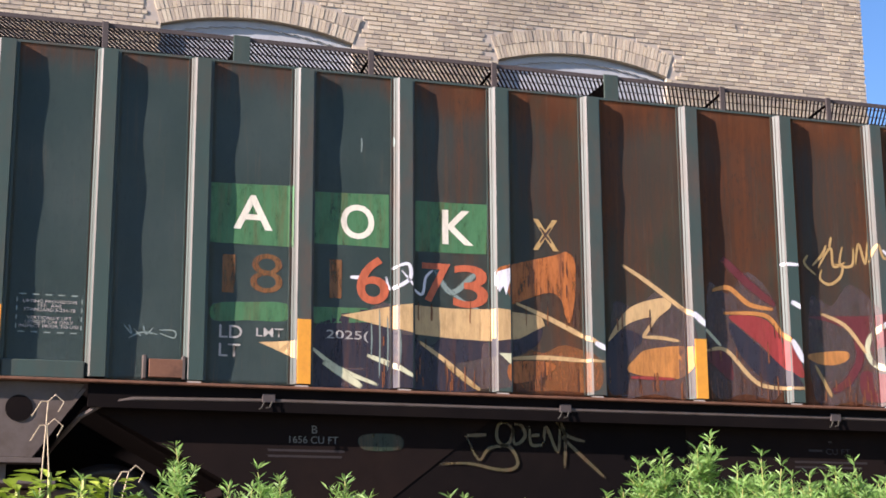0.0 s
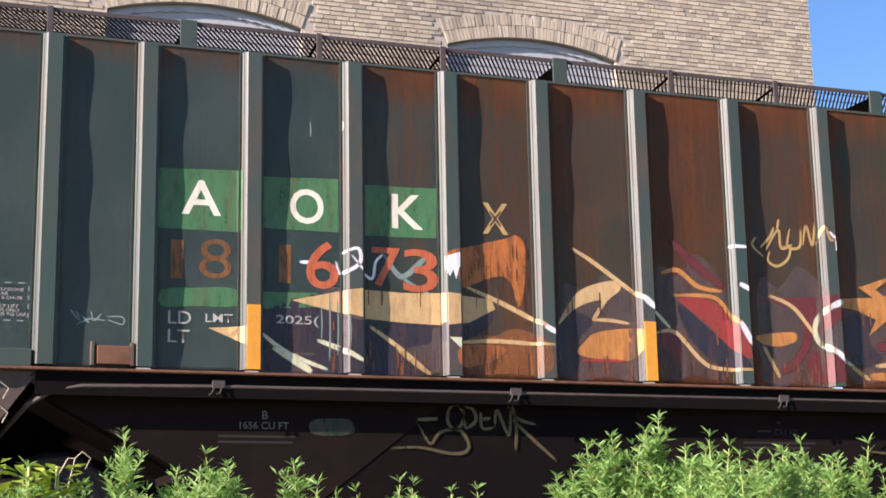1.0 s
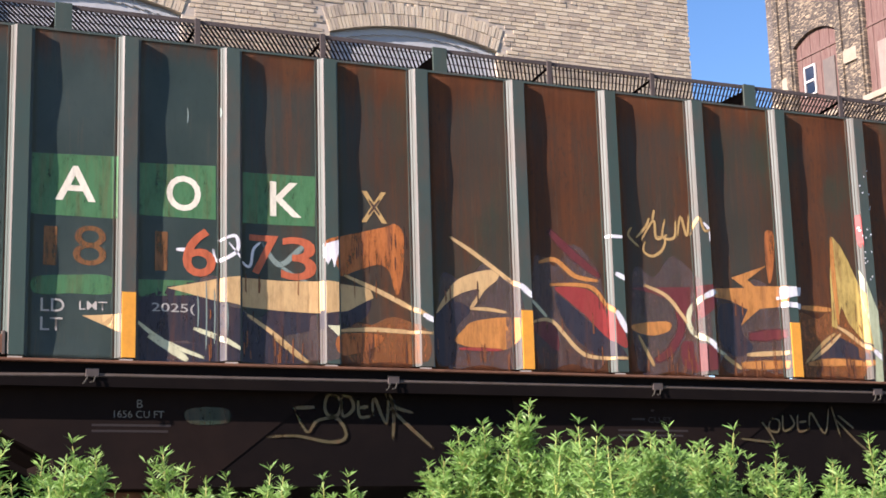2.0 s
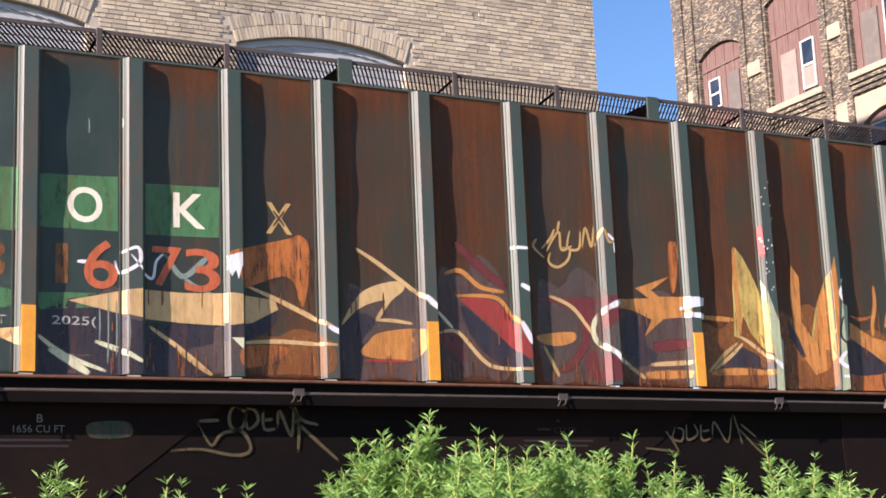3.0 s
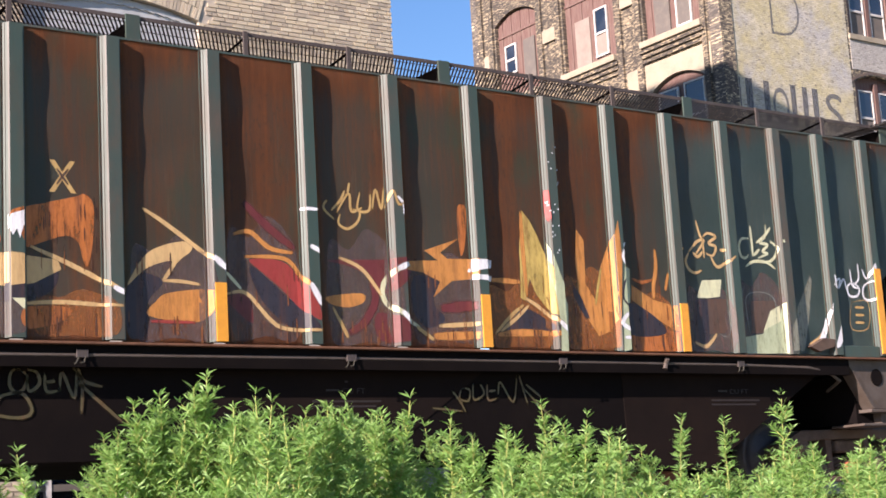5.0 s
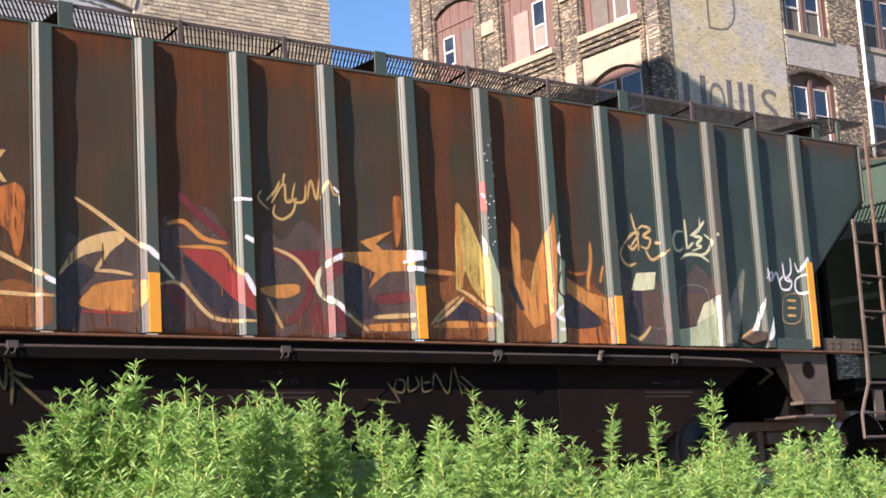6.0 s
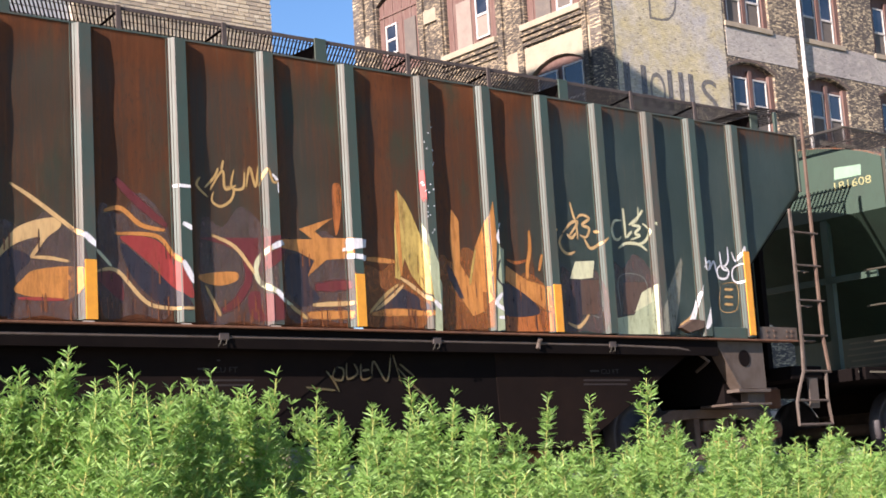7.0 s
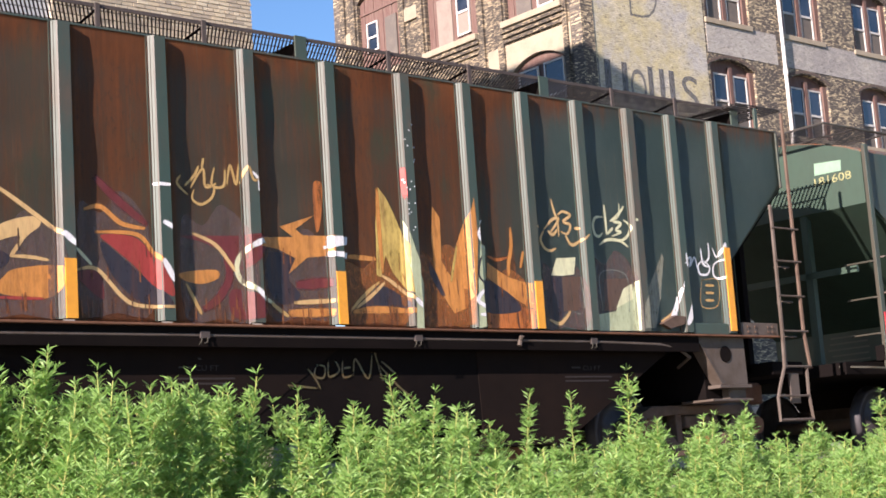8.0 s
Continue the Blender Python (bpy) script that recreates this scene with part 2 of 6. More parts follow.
def painted_wall(name, a, c, d, scale):
    """Old wall paint in patches of three tones, with the brick courses showing through and flaked spots."""
    m = Nodes(name, 0.9)
    co = m.n.new("ShaderNodeCombineXYZ")
    m.l.new(m.axis(0), co.inputs[0])
    m.l.new(m.axis(2), co.inputs[1])
    t = m.n.new("ShaderNodeTexBrick")
    t.inputs["Scale"].default_value, t.inputs["Mortar Size"].default_value = 1.0, 0.008
    t.inputs["Brick Width"].default_value, t.inputs["Row Height"].default_value = 0.23, 0.085
    t.inputs["Color1"].default_value, t.inputs["Color2"].default_value, t.inputs["Mortar"].default_value = (1, 1, 1, 1), (0.7, 0.7, 0.7, 1), (0.5, 0.5, 0.5, 1)
    m.l.new(co.outputs[0], t.inputs["Vector"])
    wide, mid, fine = m.noise(scale, detail=6, rough=0.7), m.noise(scale * 4, (1, 1, 1.4), 6, 0.75, (4, 0, 1)), m.noise(9, (0.5, 1, 2), 4)
    col = m.mix(m.ramp(wide, 0.38, 0.62), a, c)
    col = m.mix(m.math("MULTIPLY", m.ramp(mid, 0.42, 0.75), 0.8), col, d)
    col = m.mix(m.math("MULTIPLY", m.ramp(fine, 0.56, 0.66), 0.7), col, (0.13, 0.12, 0.115))
    return m.done(m.mix(0.75, col, t.outputs[0], "MULTIPLY"), t.outputs["Fac"], -0.4, 0.01)


SIGN = painted_wall("peeling_cream_wall_paint", (0.56, 0.49, 0.29), (0.47, 0.455, 0.44), (0.68, 0.62, 0.49), 0.3)
GREYW = painted_wall("grey_washed_wall_paint", (0.43, 0.41, 0.38), (0.33, 0.31, 0.3), (0.5, 0.46, 0.41), 0.4)
CONCRETE = worn("dull_grey_concrete", (0.3, 0.28, 0.25), (0.2, 0.18, 0.16), 0.8, 0.9)
STONE = worn("cream_limestone", (0.33, 0.28, 0.21), (0.24, 0.2, 0.15), 1.5, 0.85)
BOARD = worn("weathered_red_brown_boards", (0.125, 0.065, 0.055), (0.18, 0.125, 0.105), 2.5, 0.8, 0, (4, 4, 0.4), 0.9)
FRAME = worn("white_window_paint", (0.56, 0.54, 0.52), (0.4, 0.37, 0.33), 3, 0.6)
# blue-grey holds the tint of shade on the window heads
BLUEGREY = worn("shade_blue_window_paint", (0.42, 0.44, 0.45), (0.33, 0.34, 0.35), 1.5, 0.5)
PALEBOARD = worn("pale_grey_pink_board", (0.25, 0.2, 0.17), (0.19, 0.15, 0.13), 2.0, 0.8)
GREYP = worn("grey_board", (0.11, 0.095, 0.085), (0.16, 0.135, 0.115), 2.5, 0.8)
ROOFING = worn("dark_roof_felt", (0.06, 0.055, 0.05), (0.1, 0.09, 0.08), 1, 0.9)
GROUND = worn("dry_gravelly_soil", (0.15, 0.13, 0.09), (0.07, 0.09, 0.035), 0.8, 0.95, 0, (1, 1, 1), 0.9, 0.6)
BALLAST = worn("grey_track_ballast", (0.2, 0.18, 0.16), (0.09, 0.075, 0.06), 8, 0.95, 0, (1, 1, 1), 0.9, 0.9)
TIE = worn("creosoted_timber", (0.06, 0.045, 0.035), (0.11, 0.09, 0.07), 4, 0.9, 0, (1, 0.2, 1))
LEAF = leaf_mat("weed_leaf", (0.12, 0.285, 0.055), (0.34, 0.53, 0.17))
LEAF2 = leaf_mat("yellow_green_leaf", (0.3, 0.42, 0.05), (0.42, 0.5, 0.06))
STEM = worn("yellow_green_stem", (0.34, 0.38, 0.1), (0.3, 0.22, 0.1), 9, 0.7)
TWIG = worn("dry_straw_stalk", (0.5, 0.4, 0.27), (0.35, 0.26, 0.16), 9, 0.8)
_g = Nodes("window_glass", 0.06)
_g.out.inputs["Specular IOR Level"].default_value = 1.0
GLASS = _g.done(_g.mix(_g.ramp(_g.noise(0.6), 0.4, 0.65), (0.012, 0.016, 0.025), (0.03, 0.036, 0.05)))
GRAFFITI = {
    "cream": spray("cream_spray_paint", (0.58, 0.38, 0.17), 0.25),
    "orange": spray("orange_spray_paint", (0.56, 0.23, 0.055), 0.45, True, 0.4),
    "rusty": spray("burnt_orange_spray_paint", (0.46, 0.14, 0.03), 0.9, True, 0.6),
    "number": spray("red_orange_number_paint", (0.5, 0.115, 0.045), 0.3),
    "maroon": spray("maroon_spray_paint", (0.13, 0.022, 0.024), 0.4),
    "red": spray("red_spray_paint", (0.3, 0.035, 0.03), 0.4),
    "black": spray("blue_black_spray_paint", (0.022, 0.02, 0.03), 0.3),
    "white": spray("white_spray_paint", (0.78, 0.78, 0.8), 0.2),
    "pale": spray("pale_lemon_spray_paint", (0.62, 0.62, 0.4), 0.15),
    "tan": spray("tan_tag_paint", (0.5, 0.32, 0.12), 0.3),
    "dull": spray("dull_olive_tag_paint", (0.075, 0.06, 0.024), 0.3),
    "green": spray("fresh_green_patch_paint", (0.05, 0.165, 0.065), 0.4, True, 0.35),
    "amber": spray("old_amber_number_paint", (0.2, 0.085, 0.024), 0.6, True, 0.9),
    "letter": spray("white_letter_paint", (0.78, 0.72, 0.58), 0.15),
    "brown": spray("brown_primer", (0.09, 0.055, 0.04), 0.4),
}


# ---- helpers for meshes ----
def finish(name, bm, material, parent=None, label="", smooth=False):
    me = bpy.data.meshes.new(name)
    bm.normal_update()
    bm.to_mesh(me)
    bm.free()
    me.materials.append(material)
    if smooth:
        me.polygons.foreach_set("use_smooth", [True] * len(me.polygons))
    ob = new(name, me)
    if parent:
        ob.parent = parent
    return tagged(ob, label)


def part(name, bm, material, parent, label="", smooth=False):
    return finish(name, bm, material, parent, label, smooth)


def box(bm, x0, x1, y0, y1, z0, z1, bevel=0.0):
    vs = [bm.verts.new((x, y, z)) for x in (x0, x1) for y in (y0, y1) for z in (z0, z1)]
    fs = [bm.faces.new([vs[i] for i in q]) for q in ((0, 1, 3, 2), (4, 6, 7, 5), (0, 4, 5, 1), (2, 3, 7, 6), (0, 2, 6, 4), (1, 5, 7, 3))]
    if bevel:
        bmesh.ops.bevel(bm, geom=list({e for f in fs for e in f.edges}), offset=bevel, segments=2, affect="EDGES", profile=0.5)
    return bm


def cube(x0, x1, y0, y1, z0, z1, bevel=0.0):
    return box(bmesh.new(), x0, x1, y0, y1, z0, z1, bevel)


def prism(bm, outline, a, b, axis="y", bevel=0.0):
    """A solid from an outline in (x, z) drawn out along y, or in (y, z) drawn out along x."""
    def at(u, v, d):
        return (u, d, v) if axis == "y" else ((d, u, v) if axis == "x" else (u, v, d))
    lo, hi = [bm.verts.new(at(u, v, a)) for u, v in outline], [bm.verts.new(at(u, v, b)) for u, v in outline]
    fs = [bm.faces.new(lo), bm.faces.new(hi[::-1])]
    n = len(outline)
    fs += [bm.faces.new((lo[i], hi[i], hi[(i + 1) % n], lo[(i + 1) % n])) for i in range(n)]
    bmesh.ops.recalc_face_normals(bm, faces=fs)
    if bevel:
        bmesh.ops.bevel(bm, geom=list({e for f in fs for e in f.edges}), offset=bevel, segments=2, affect="EDGES", profile=0.5)
    return bm


def rod(bm, pts, r, sides=8):
    """A round bar or pipe through the points."""
    pts = [Vector(q) for q in pts]
    rings = []
    for i, q in enumerate(pts):
        d = (pts[min(i + 1, len(pts) - 1)] - pts[max(i - 1, 0)]).normalized()
        u = d.orthogonal().normalized() if not rings else (u - d * u.dot(d)).normalized()
        w = d.cross(u)
        rr = r[i] if isinstance(r, (list, tuple)) else r
        rings.append([bm.verts.new(q + rr * (math.cos(a) * u + math.sin(a) * w)) for a in [2 * math.pi * k / sides for k in range(sides)]])
    for a, b in zip(rings, rings[1:]):
        for k in range(sides):
            bm.faces.new((a[k], a[(k + 1) % sides], b[(k + 1) % sides], b[k]))
    bm.faces.new(rings[0][::-1])
    bm.faces.new(rings[-1])
    return bm


def lathe(bm, profile, centre, axis="y", sides=40):
    """A turned body: profile of (along, radius) about an axis through centre."""
    c = Vector(centre)
    rings = []
    for s, r in profile:
        ring = []
        for k in range(sides):
            a = 2 * math.pi * k / sides
            ring.append(bm.verts.new(c + (Vector((r * math.cos(a), s, r * math.sin(a))) if axis == "y" else Vector((r * math.cos(a), r * math.sin(a), s)))))
        rings.append(ring)
    for a, b in zip(rings, rings[1:]):
        for k in range(sides):
            bm.faces.new((a[k], a[(k + 1) % sides], b[(k + 1) % sides], b[k]))
    bm.faces.new(rings[0])
    bm.faces.new(rings[-1][::-1])
    bmesh.ops.recalc_face_normals(bm, faces=bm.faces[:])
    return bm


def thing(name, label, category, at=(0, 0, 0), group="", kind=""):
    ob = new(name)
    ob.location = at
    return tagged(ob, label, category, group, kind)


# ---- the ground and the track ----
def lay(x, y):
    """Height of the soil: a slope that climbs from the path to the track bed."""
    s = min(max((y + 9.5) / 6.5, 0), 1)
    base = -1.55 + 1.15 * s * s * (3 - 2 * s)
    return base + 0.05 * noise.noise((x * 0.6, y * 0.6, 0)) + (0.02 * noise.noise((x * 3, y * 3, 5)) if abs(x) < 40 else 0)


def ground():
    bm = bmesh.new()
    xs = [-1500, -400, -120, -50] + [-25 + 1.0 * i for i in range(66)] + [50, 80, 140, 400, 1500]
    ys = [-1500, -400, -120, -50, -25] + [-14 + 0.7 * i for i in range(22)] + [4, 8, 11, 20, 34, 60, 140, 400, 1500]
    grid = [[bm.verts.new((x, y, lay(x, y))) for x in xs] for y in ys]
    for a, b in zip(grid, grid[1:]):
        for i in range(len(xs) - 1):
            bm.faces.new((a[i], a[i + 1], b[i + 1], b[i]))
    tagged(finish("ground", bm, GROUND, smooth=True), "dry gravelly soil with thin grass along the railway", "ground", kind="structure")
    bm = prism(bmesh.new(), [(-1.1, -0.5), (-0.4, -0.17), (3.5, -0.17), (4.2, -0.5)], -24, 40, "x")
    tagged(finish("track_bed", bm, BALLAST), "grey crushed stone track ballast", "ballast", kind="structure")


TRACK_Y = 1.6
def tracks():
    for side in (-1, 1):
        y = TRACK_Y + side * 0.7525
        prof = [(y - 0.07, -0.172), (y + 0.07, -0.172), (y + 0.07, -0.16), (y + 0.012, -0.14), (y + 0.012, -0.045), (y + 0.036, -0.03), (y + 0.036, 0), (y - 0.036, 0), (y - 0.036, -0.03), (y - 0.012, -0.045), (y - 0.012, -0.14), (y - 0.07, -0.16)]
        tagged(finish("rail", prism(bmesh.new(), prof, -24, 40, "x"), RUST), "rusty steel rail on timber ties", "rail", "rails of the track", "structure")
    tie = tagged(finish("railway_tie", cube(-0.11, 0.11, TRACK_Y - 1.3, TRACK_Y + 1.3, -0.32, -0.166, 0.012), TIE), "dark creosoted timber railway tie", "railway tie", "ties under the rails")
    tie.location = (-12, 0, 0)
    for i in range(1, 62):
        copy_thing(tie, pose(-12 + 0.55 * i, random.uniform(-0.03, 0.03), 0))


ground()
tracks()

# ---- the covered hopper car ----
DARKBAR = worn("brown_grey_weathered_bar", (0.06, 0.048, 0.045), (0.035, 0.028, 0.026), 5, 0.8)
SILL, EAVE = 1.38, 3.70
BAYS = [0.69, 0.657] + [0.749] * 4 + [0.839] * 5 + [0.743] * 4 + [0.65, 0.689]
RIBS = [-0.69]
for b in BAYS:
    RIBS.append(RIBS[-1] + b)
TAPED = (0, 3, 7, 10, 13, 17)
CAR_L, CAR_R, WIDE = -1.86, 13.24, 3.2
FACE, DEEP, WEB = 0.098, 0.054, 0.036


def bay_of(x):
    for i in range(len(RIBS) - 1):
        if RIBS[i] <= x < RIBS[i + 1]:
            return i
    return -1 if x < RIBS[0] else len(RIBS) - 1


def sheet_y(x, z):
    """The side sheets: buckled between the ribs in long waves, each bay in its own way."""
    i = bay_of(x)
    a = RIBS[i] if i >= 0 else CAR_L
    b = RIBS[i + 1] - FACE if 0 <= i < len(RIBS) - 1 else (CAR_R if i > 0 else RIBS[0] - FACE)
    u = min(max((x - a) / (b - a), 0), 1)
    crest = 3.36 + 0.09 * math.sin(i * 2.3) - (0.28 if i in (9, 10) else 0)
    beat = 0.7 + 0.07 * math.sin(i * 1.7 + 1)
    dish = 0.0065 + 0.0046 * math.cos(2 * math.pi * (z - crest) / beat) * (0.45 + 0.55 * min(max((z - 1.5) / 1.5, 0), 1)) + 0.003 * math.sin(z * 2.6 + i * 1.9)
    ends = min(1, (z - SILL) / 0.15, (EAVE - z) / 0.12)
    return DEEP + dish * math.sin(math.pi * u) * max(ends, 0)


def surface_y(x, z):
    """The outermost face at a place on the side: rib or sheet."""
    for r in RIBS:
        if r - FACE <= x <= r:
            return 0.0
        if r - FACE - WEB < x < r - FACE:
            return (r - FACE - x) / WEB * DEEP
        if r < x < r + 0.008:
            return (x - r) / 0.008 * DEEP
    return sheet_y(x, z)


def side_panel(i, car):
    a = RIBS[i] if i >= 0 else CAR_L
    b = RIBS[i + 1] - FACE if i < len(RIBS) - 1 else CAR_R
    nx, nz = 10, 56
    bm = bmesh.new()
    rows = []
    for k in range(nz + 1):
        row = []
        for j in range(nx + 1):
            x, z = a + (b - a) * j / nx, SILL - 0.02 + (EAVE - SILL + 0.02) * k / nz
            if i < 0 or i >= len(RIBS) - 1:
                # the end sheets are cut off along the slope of the end hopper
                edge = 1 if i > 0 else -1
                far = CAR_R if edge > 0 else CAR_L
                root = RIBS[-1] + 0.03 if edge > 0 else RIBS[0] - FACE - 0.03
                lim = abs(root - far) * min(max((z - 2.13) / 0.93, 0.04), 1)
                s = j / nx if edge > 0 else 1 - j / nx
                x = root + edge * lim * s
            row.append(bm.verts.new((x, sheet_y(x, z), z)))
        rows.append(row)
    for p, q in zip(rows, rows[1:]):
        for j in range(nx):
            bm.faces.new((p[j], p[j + 1], q[j + 1], q[j]))
    bmesh.ops.solidify(bm, geom=bm.faces[:], thickness=-0.006)
    return part("side_panel", bm, SIDE, car, smooth=True)


def rib(i, car):
    x = RIBS[i]
    prof = [(x, 0), (x - FACE, 0), (x - FACE - WEB, DEEP - 0.004), (x - FACE - WEB - 0.02, DEEP - 0.006), (x - FACE - WEB - 0.02, DEEP + 0.012), (x + 0.03, DEEP + 0.012), (x + 0.03, DEEP - 0.004), (x + 0.008, DEEP - 0.004)]
    bm = prism(bmesh.new(), prof, SILL, EAVE - 0.01, "z")
    ob = part("rib", bm, RIB_RUST if i % 4 == 3 or i in (4, 6, 9) else RIB, car)
    # two strips stand for the bend's sunlit highlight; a rusty one lines its foot
    for u, v, wide in ((0.08, 0.34, EDGE), (0.64, 0.74, EDGE), (1.05, 1.3, RUST)):
        pa, pb = (x - FACE - WEB * u, DEEP * min(u, 1) - 0.0045), (x - FACE - WEB * v, DEEP * min(v, 1) - 0.0085)
        web = prism(bmesh.new(), [pa, pb, (pb[0] + 0.001, pb[1] + 0.004), (pa[0] + 0.001, pa[1] + 0.004)], SILL + 0.003, EAVE - 0.013, "z")
        part("web", web, wide, ob, "highlight strip along the rib edge" if wide is EDGE else "rusty foot of the rib")
    if i in TAPED:
        lo, hi = (0, 0.455) if i < len(RIBS) - 1 else (0.02, 0.92)
        part("reflector_strip", cube(x - FACE + 0.002, x - 0.001, -0.0115, 0.001, SILL + lo, SILL + hi, 0.001), ORANGE, ob, "yellow-orange reflective tape")


def grating(car):
    """The roof walk: open grating on brackets, in one-metre lengths."""
    posts = [-1.06 + 0.995 * k for k in range(15)]
    y0, y1, z = 0.35, 0.95, 3.99
    for k, (a, b) in enumerate(zip(posts, posts[1:])):
        bm = bmesh.new()
        # bearing bars slanting across the walk, thin rods along it
        for j in range(-5, 32):
            x = a + (b - a) * (j + 0.5) / 27
            f0, f1 = (max(0.0, (a - x + 0.17) / 0.34), min(1.0, (b - x + 0.17) / 0.34))
            if f1 - f0 < 0.1:
                continue
            ends = [(x - 0.17 + 0.34 * f, y0 + (y1 - y0) * f) for f in (f0, f1)]
            vs = [bm.verts.new((ex + d, ey, z + h)) for ex, ey in ends for d, h in ((-0.007, -0.01), (0.007, -0.01), (0.007, 0), (-0.007, 0))]
            for q in ((0, 1, 2, 3), (5, 4, 7, 6), (0, 4, 5, 1), (1, 5, 6, 2), (2, 6, 7, 3), (3, 7, 4, 0)):
                bm.faces.new([vs[v] for v in q])
        for j in range(3):
            y = y0 + 0.12 + 0.18 * j
            box(bm, a, b, y - 0.003, y + 0.003, z - 0.003, z + 0.003)
        g = part("roof_walk_grating", bm, GRATE, car, "dark open steel grating")
        part("edge_bar", cube(a + 0.004, b - 0.004, y0 - 0.012, y0 - 0.001, z - 0.024, z + 0.01, 0.002), DARKBAR, g)
        part("edge_bar", cube(a + 0.004, b - 0.004, y1 + 0.03, y1 + 0.042, z - 0.014, z + 0.004, 0.002), GRATE, g)
    bm = bmesh.new()
    for k in range(20):
        y = 0.12 + 0.062 * k
        box(bm, 12.66, 13.46, y, y + 0.024, z - 0.006, z + 0.004)
    for x in (12.68, 13.05, 13.42):
        box(bm, x, x + 0.02, 0.12, 1.3, z - 0.02, z - 0.006)
    end = part("end_platform", bm, GRATE, car, "dark slatted end platform")
    part("platform_bracket", cube(12.98, 13.03, 0.125, 0.15, EAVE + 0.005, z - 0.021, 0.003), RIB, end)
    for k, x in enumerate(posts):
        wide = k % 3 == 2
        w = 0.062 if wide else 0.022
        bm = cube(x - w, x + w, y0 - 0.03, y0 - 0.013, EAVE + 0.005, z + 0.014, 0.003)
        b = part("walk_bracket", bm, RIB if wide else DARKBAR, car, "green roof walk bracket" if wide else "")
        if wide:
            part("gusset", prism(bmesh.new(), [(y0, EAVE + 0.04), (y0, z - 0.035), (y1, z - 0.035), (y1, z - 0.075), (y0 + 0.12, EAVE + 0.1)], x - 0.03, x + 0.03, "x"), BLACK, b)
        else:
            part("brace", rod(bmesh.new(), [(x, y0, z - 0.04), (x, y1, EAVE + 0.18)], 0.012, 6), BLACK, b)


def hopper_car():
    car = thing("hopper_car", "long green ribbed hopper car, rusted and covered in graffiti", "railway car")
    for i in range(-1, len(RIBS)):
        side_panel(i, car)
    for i in range(len(RIBS)):
        rib(i, car)
    grating(car)
    # far side, roof and ends
    part("far_side", cube(CAR_L, CAR_R, WIDE - 0.08, WIDE - 0.06, 2.6, EAVE, 0.004), SIDE, car)
    roof = bmesh.new()
    prof = [(0.0565, EAVE - 0.035), (0.0565, EAVE + 0.004), (0.4, EAVE + 0.1), (1.0, EAVE + 0.2), (1.6, EAVE + 0.23), (2.2, EAVE + 0.2), (2.8, EAVE + 0.1), (3.18, EAVE + 0.004), (3.18, EAVE - 0.035)]
    prism(roof, prof, CAR_L, CAR_R, "x")
    part("roof", roof, SIDE, car)
    part("eave_angle", cube(CAR_L, CAR_R, 0.049, 0.0555, EAVE - 0.012, EAVE + 0.006, 0.001), RIB_RUST, car, "rusting green eave angle")
    for far, way in ((CAR_R, 1), (CAR_L, -1)):
        root = RIBS[-1] + 0.03 if way > 0 else RIBS[0] - FACE - 0.03
        part("end_wall", cube(min(far, far - way * 0.02), max(far, far - way * 0.02), 0.09, WIDE - 0.09, 3.06, EAVE - 0.04), RIB, car)
        # slope sheet takes the same near-black, as it hangs in shade
        run = 2.05
        prof = [(far, 3.06), (far - way * run, 3.06 - run * 0.9), (far - way * run, 3.02 - run * 0.9), (far, 3.02)]
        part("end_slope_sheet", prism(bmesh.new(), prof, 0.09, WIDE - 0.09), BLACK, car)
        part("corner_post", cube(min(far, far - way * 0.03), max(far, far - way * 0.03), 0.036, 0.08, 3.05, EAVE - 0.02, 0.004), RIB_RUST, car, "rust-stained corner edge")
    # sill and what hangs below it
    part("side_sill", cube(RIBS[0] - 0.3, 12.86, -0.016, 0.11, SILL - 0.04, SILL - 0.021, 0.004), RUST, car, "rusty side sill lip")
    # web toned near-black for the dark gap below the lip
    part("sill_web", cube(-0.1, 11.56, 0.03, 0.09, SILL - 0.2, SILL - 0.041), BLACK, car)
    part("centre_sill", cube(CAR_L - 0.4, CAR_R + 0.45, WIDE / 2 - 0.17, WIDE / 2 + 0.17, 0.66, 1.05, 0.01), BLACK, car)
    # three hoppers between the trucks; the first's left slope is flattened to stay unlit
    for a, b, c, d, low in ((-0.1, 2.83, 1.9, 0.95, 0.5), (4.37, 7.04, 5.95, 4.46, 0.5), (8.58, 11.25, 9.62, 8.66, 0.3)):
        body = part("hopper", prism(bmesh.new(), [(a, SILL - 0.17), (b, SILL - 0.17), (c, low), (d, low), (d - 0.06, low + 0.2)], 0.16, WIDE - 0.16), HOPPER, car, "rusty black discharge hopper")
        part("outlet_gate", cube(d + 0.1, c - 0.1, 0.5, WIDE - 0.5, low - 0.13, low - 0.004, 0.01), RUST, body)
    # blocks in the darker tone stand for slope sheets in shade
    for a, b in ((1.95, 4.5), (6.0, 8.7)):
        part("hopper_shade_panel", cube(a, b, 0.165, WIDE - 0.165, 0.51, SILL - 0.18), BLACK, car)
    # plates added to block the bright view through below the car
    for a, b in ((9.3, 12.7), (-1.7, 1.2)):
        part("light_block_plate", cube(a, b, 1.18, 1.21, 0.45, 1.46), BLACK, car)
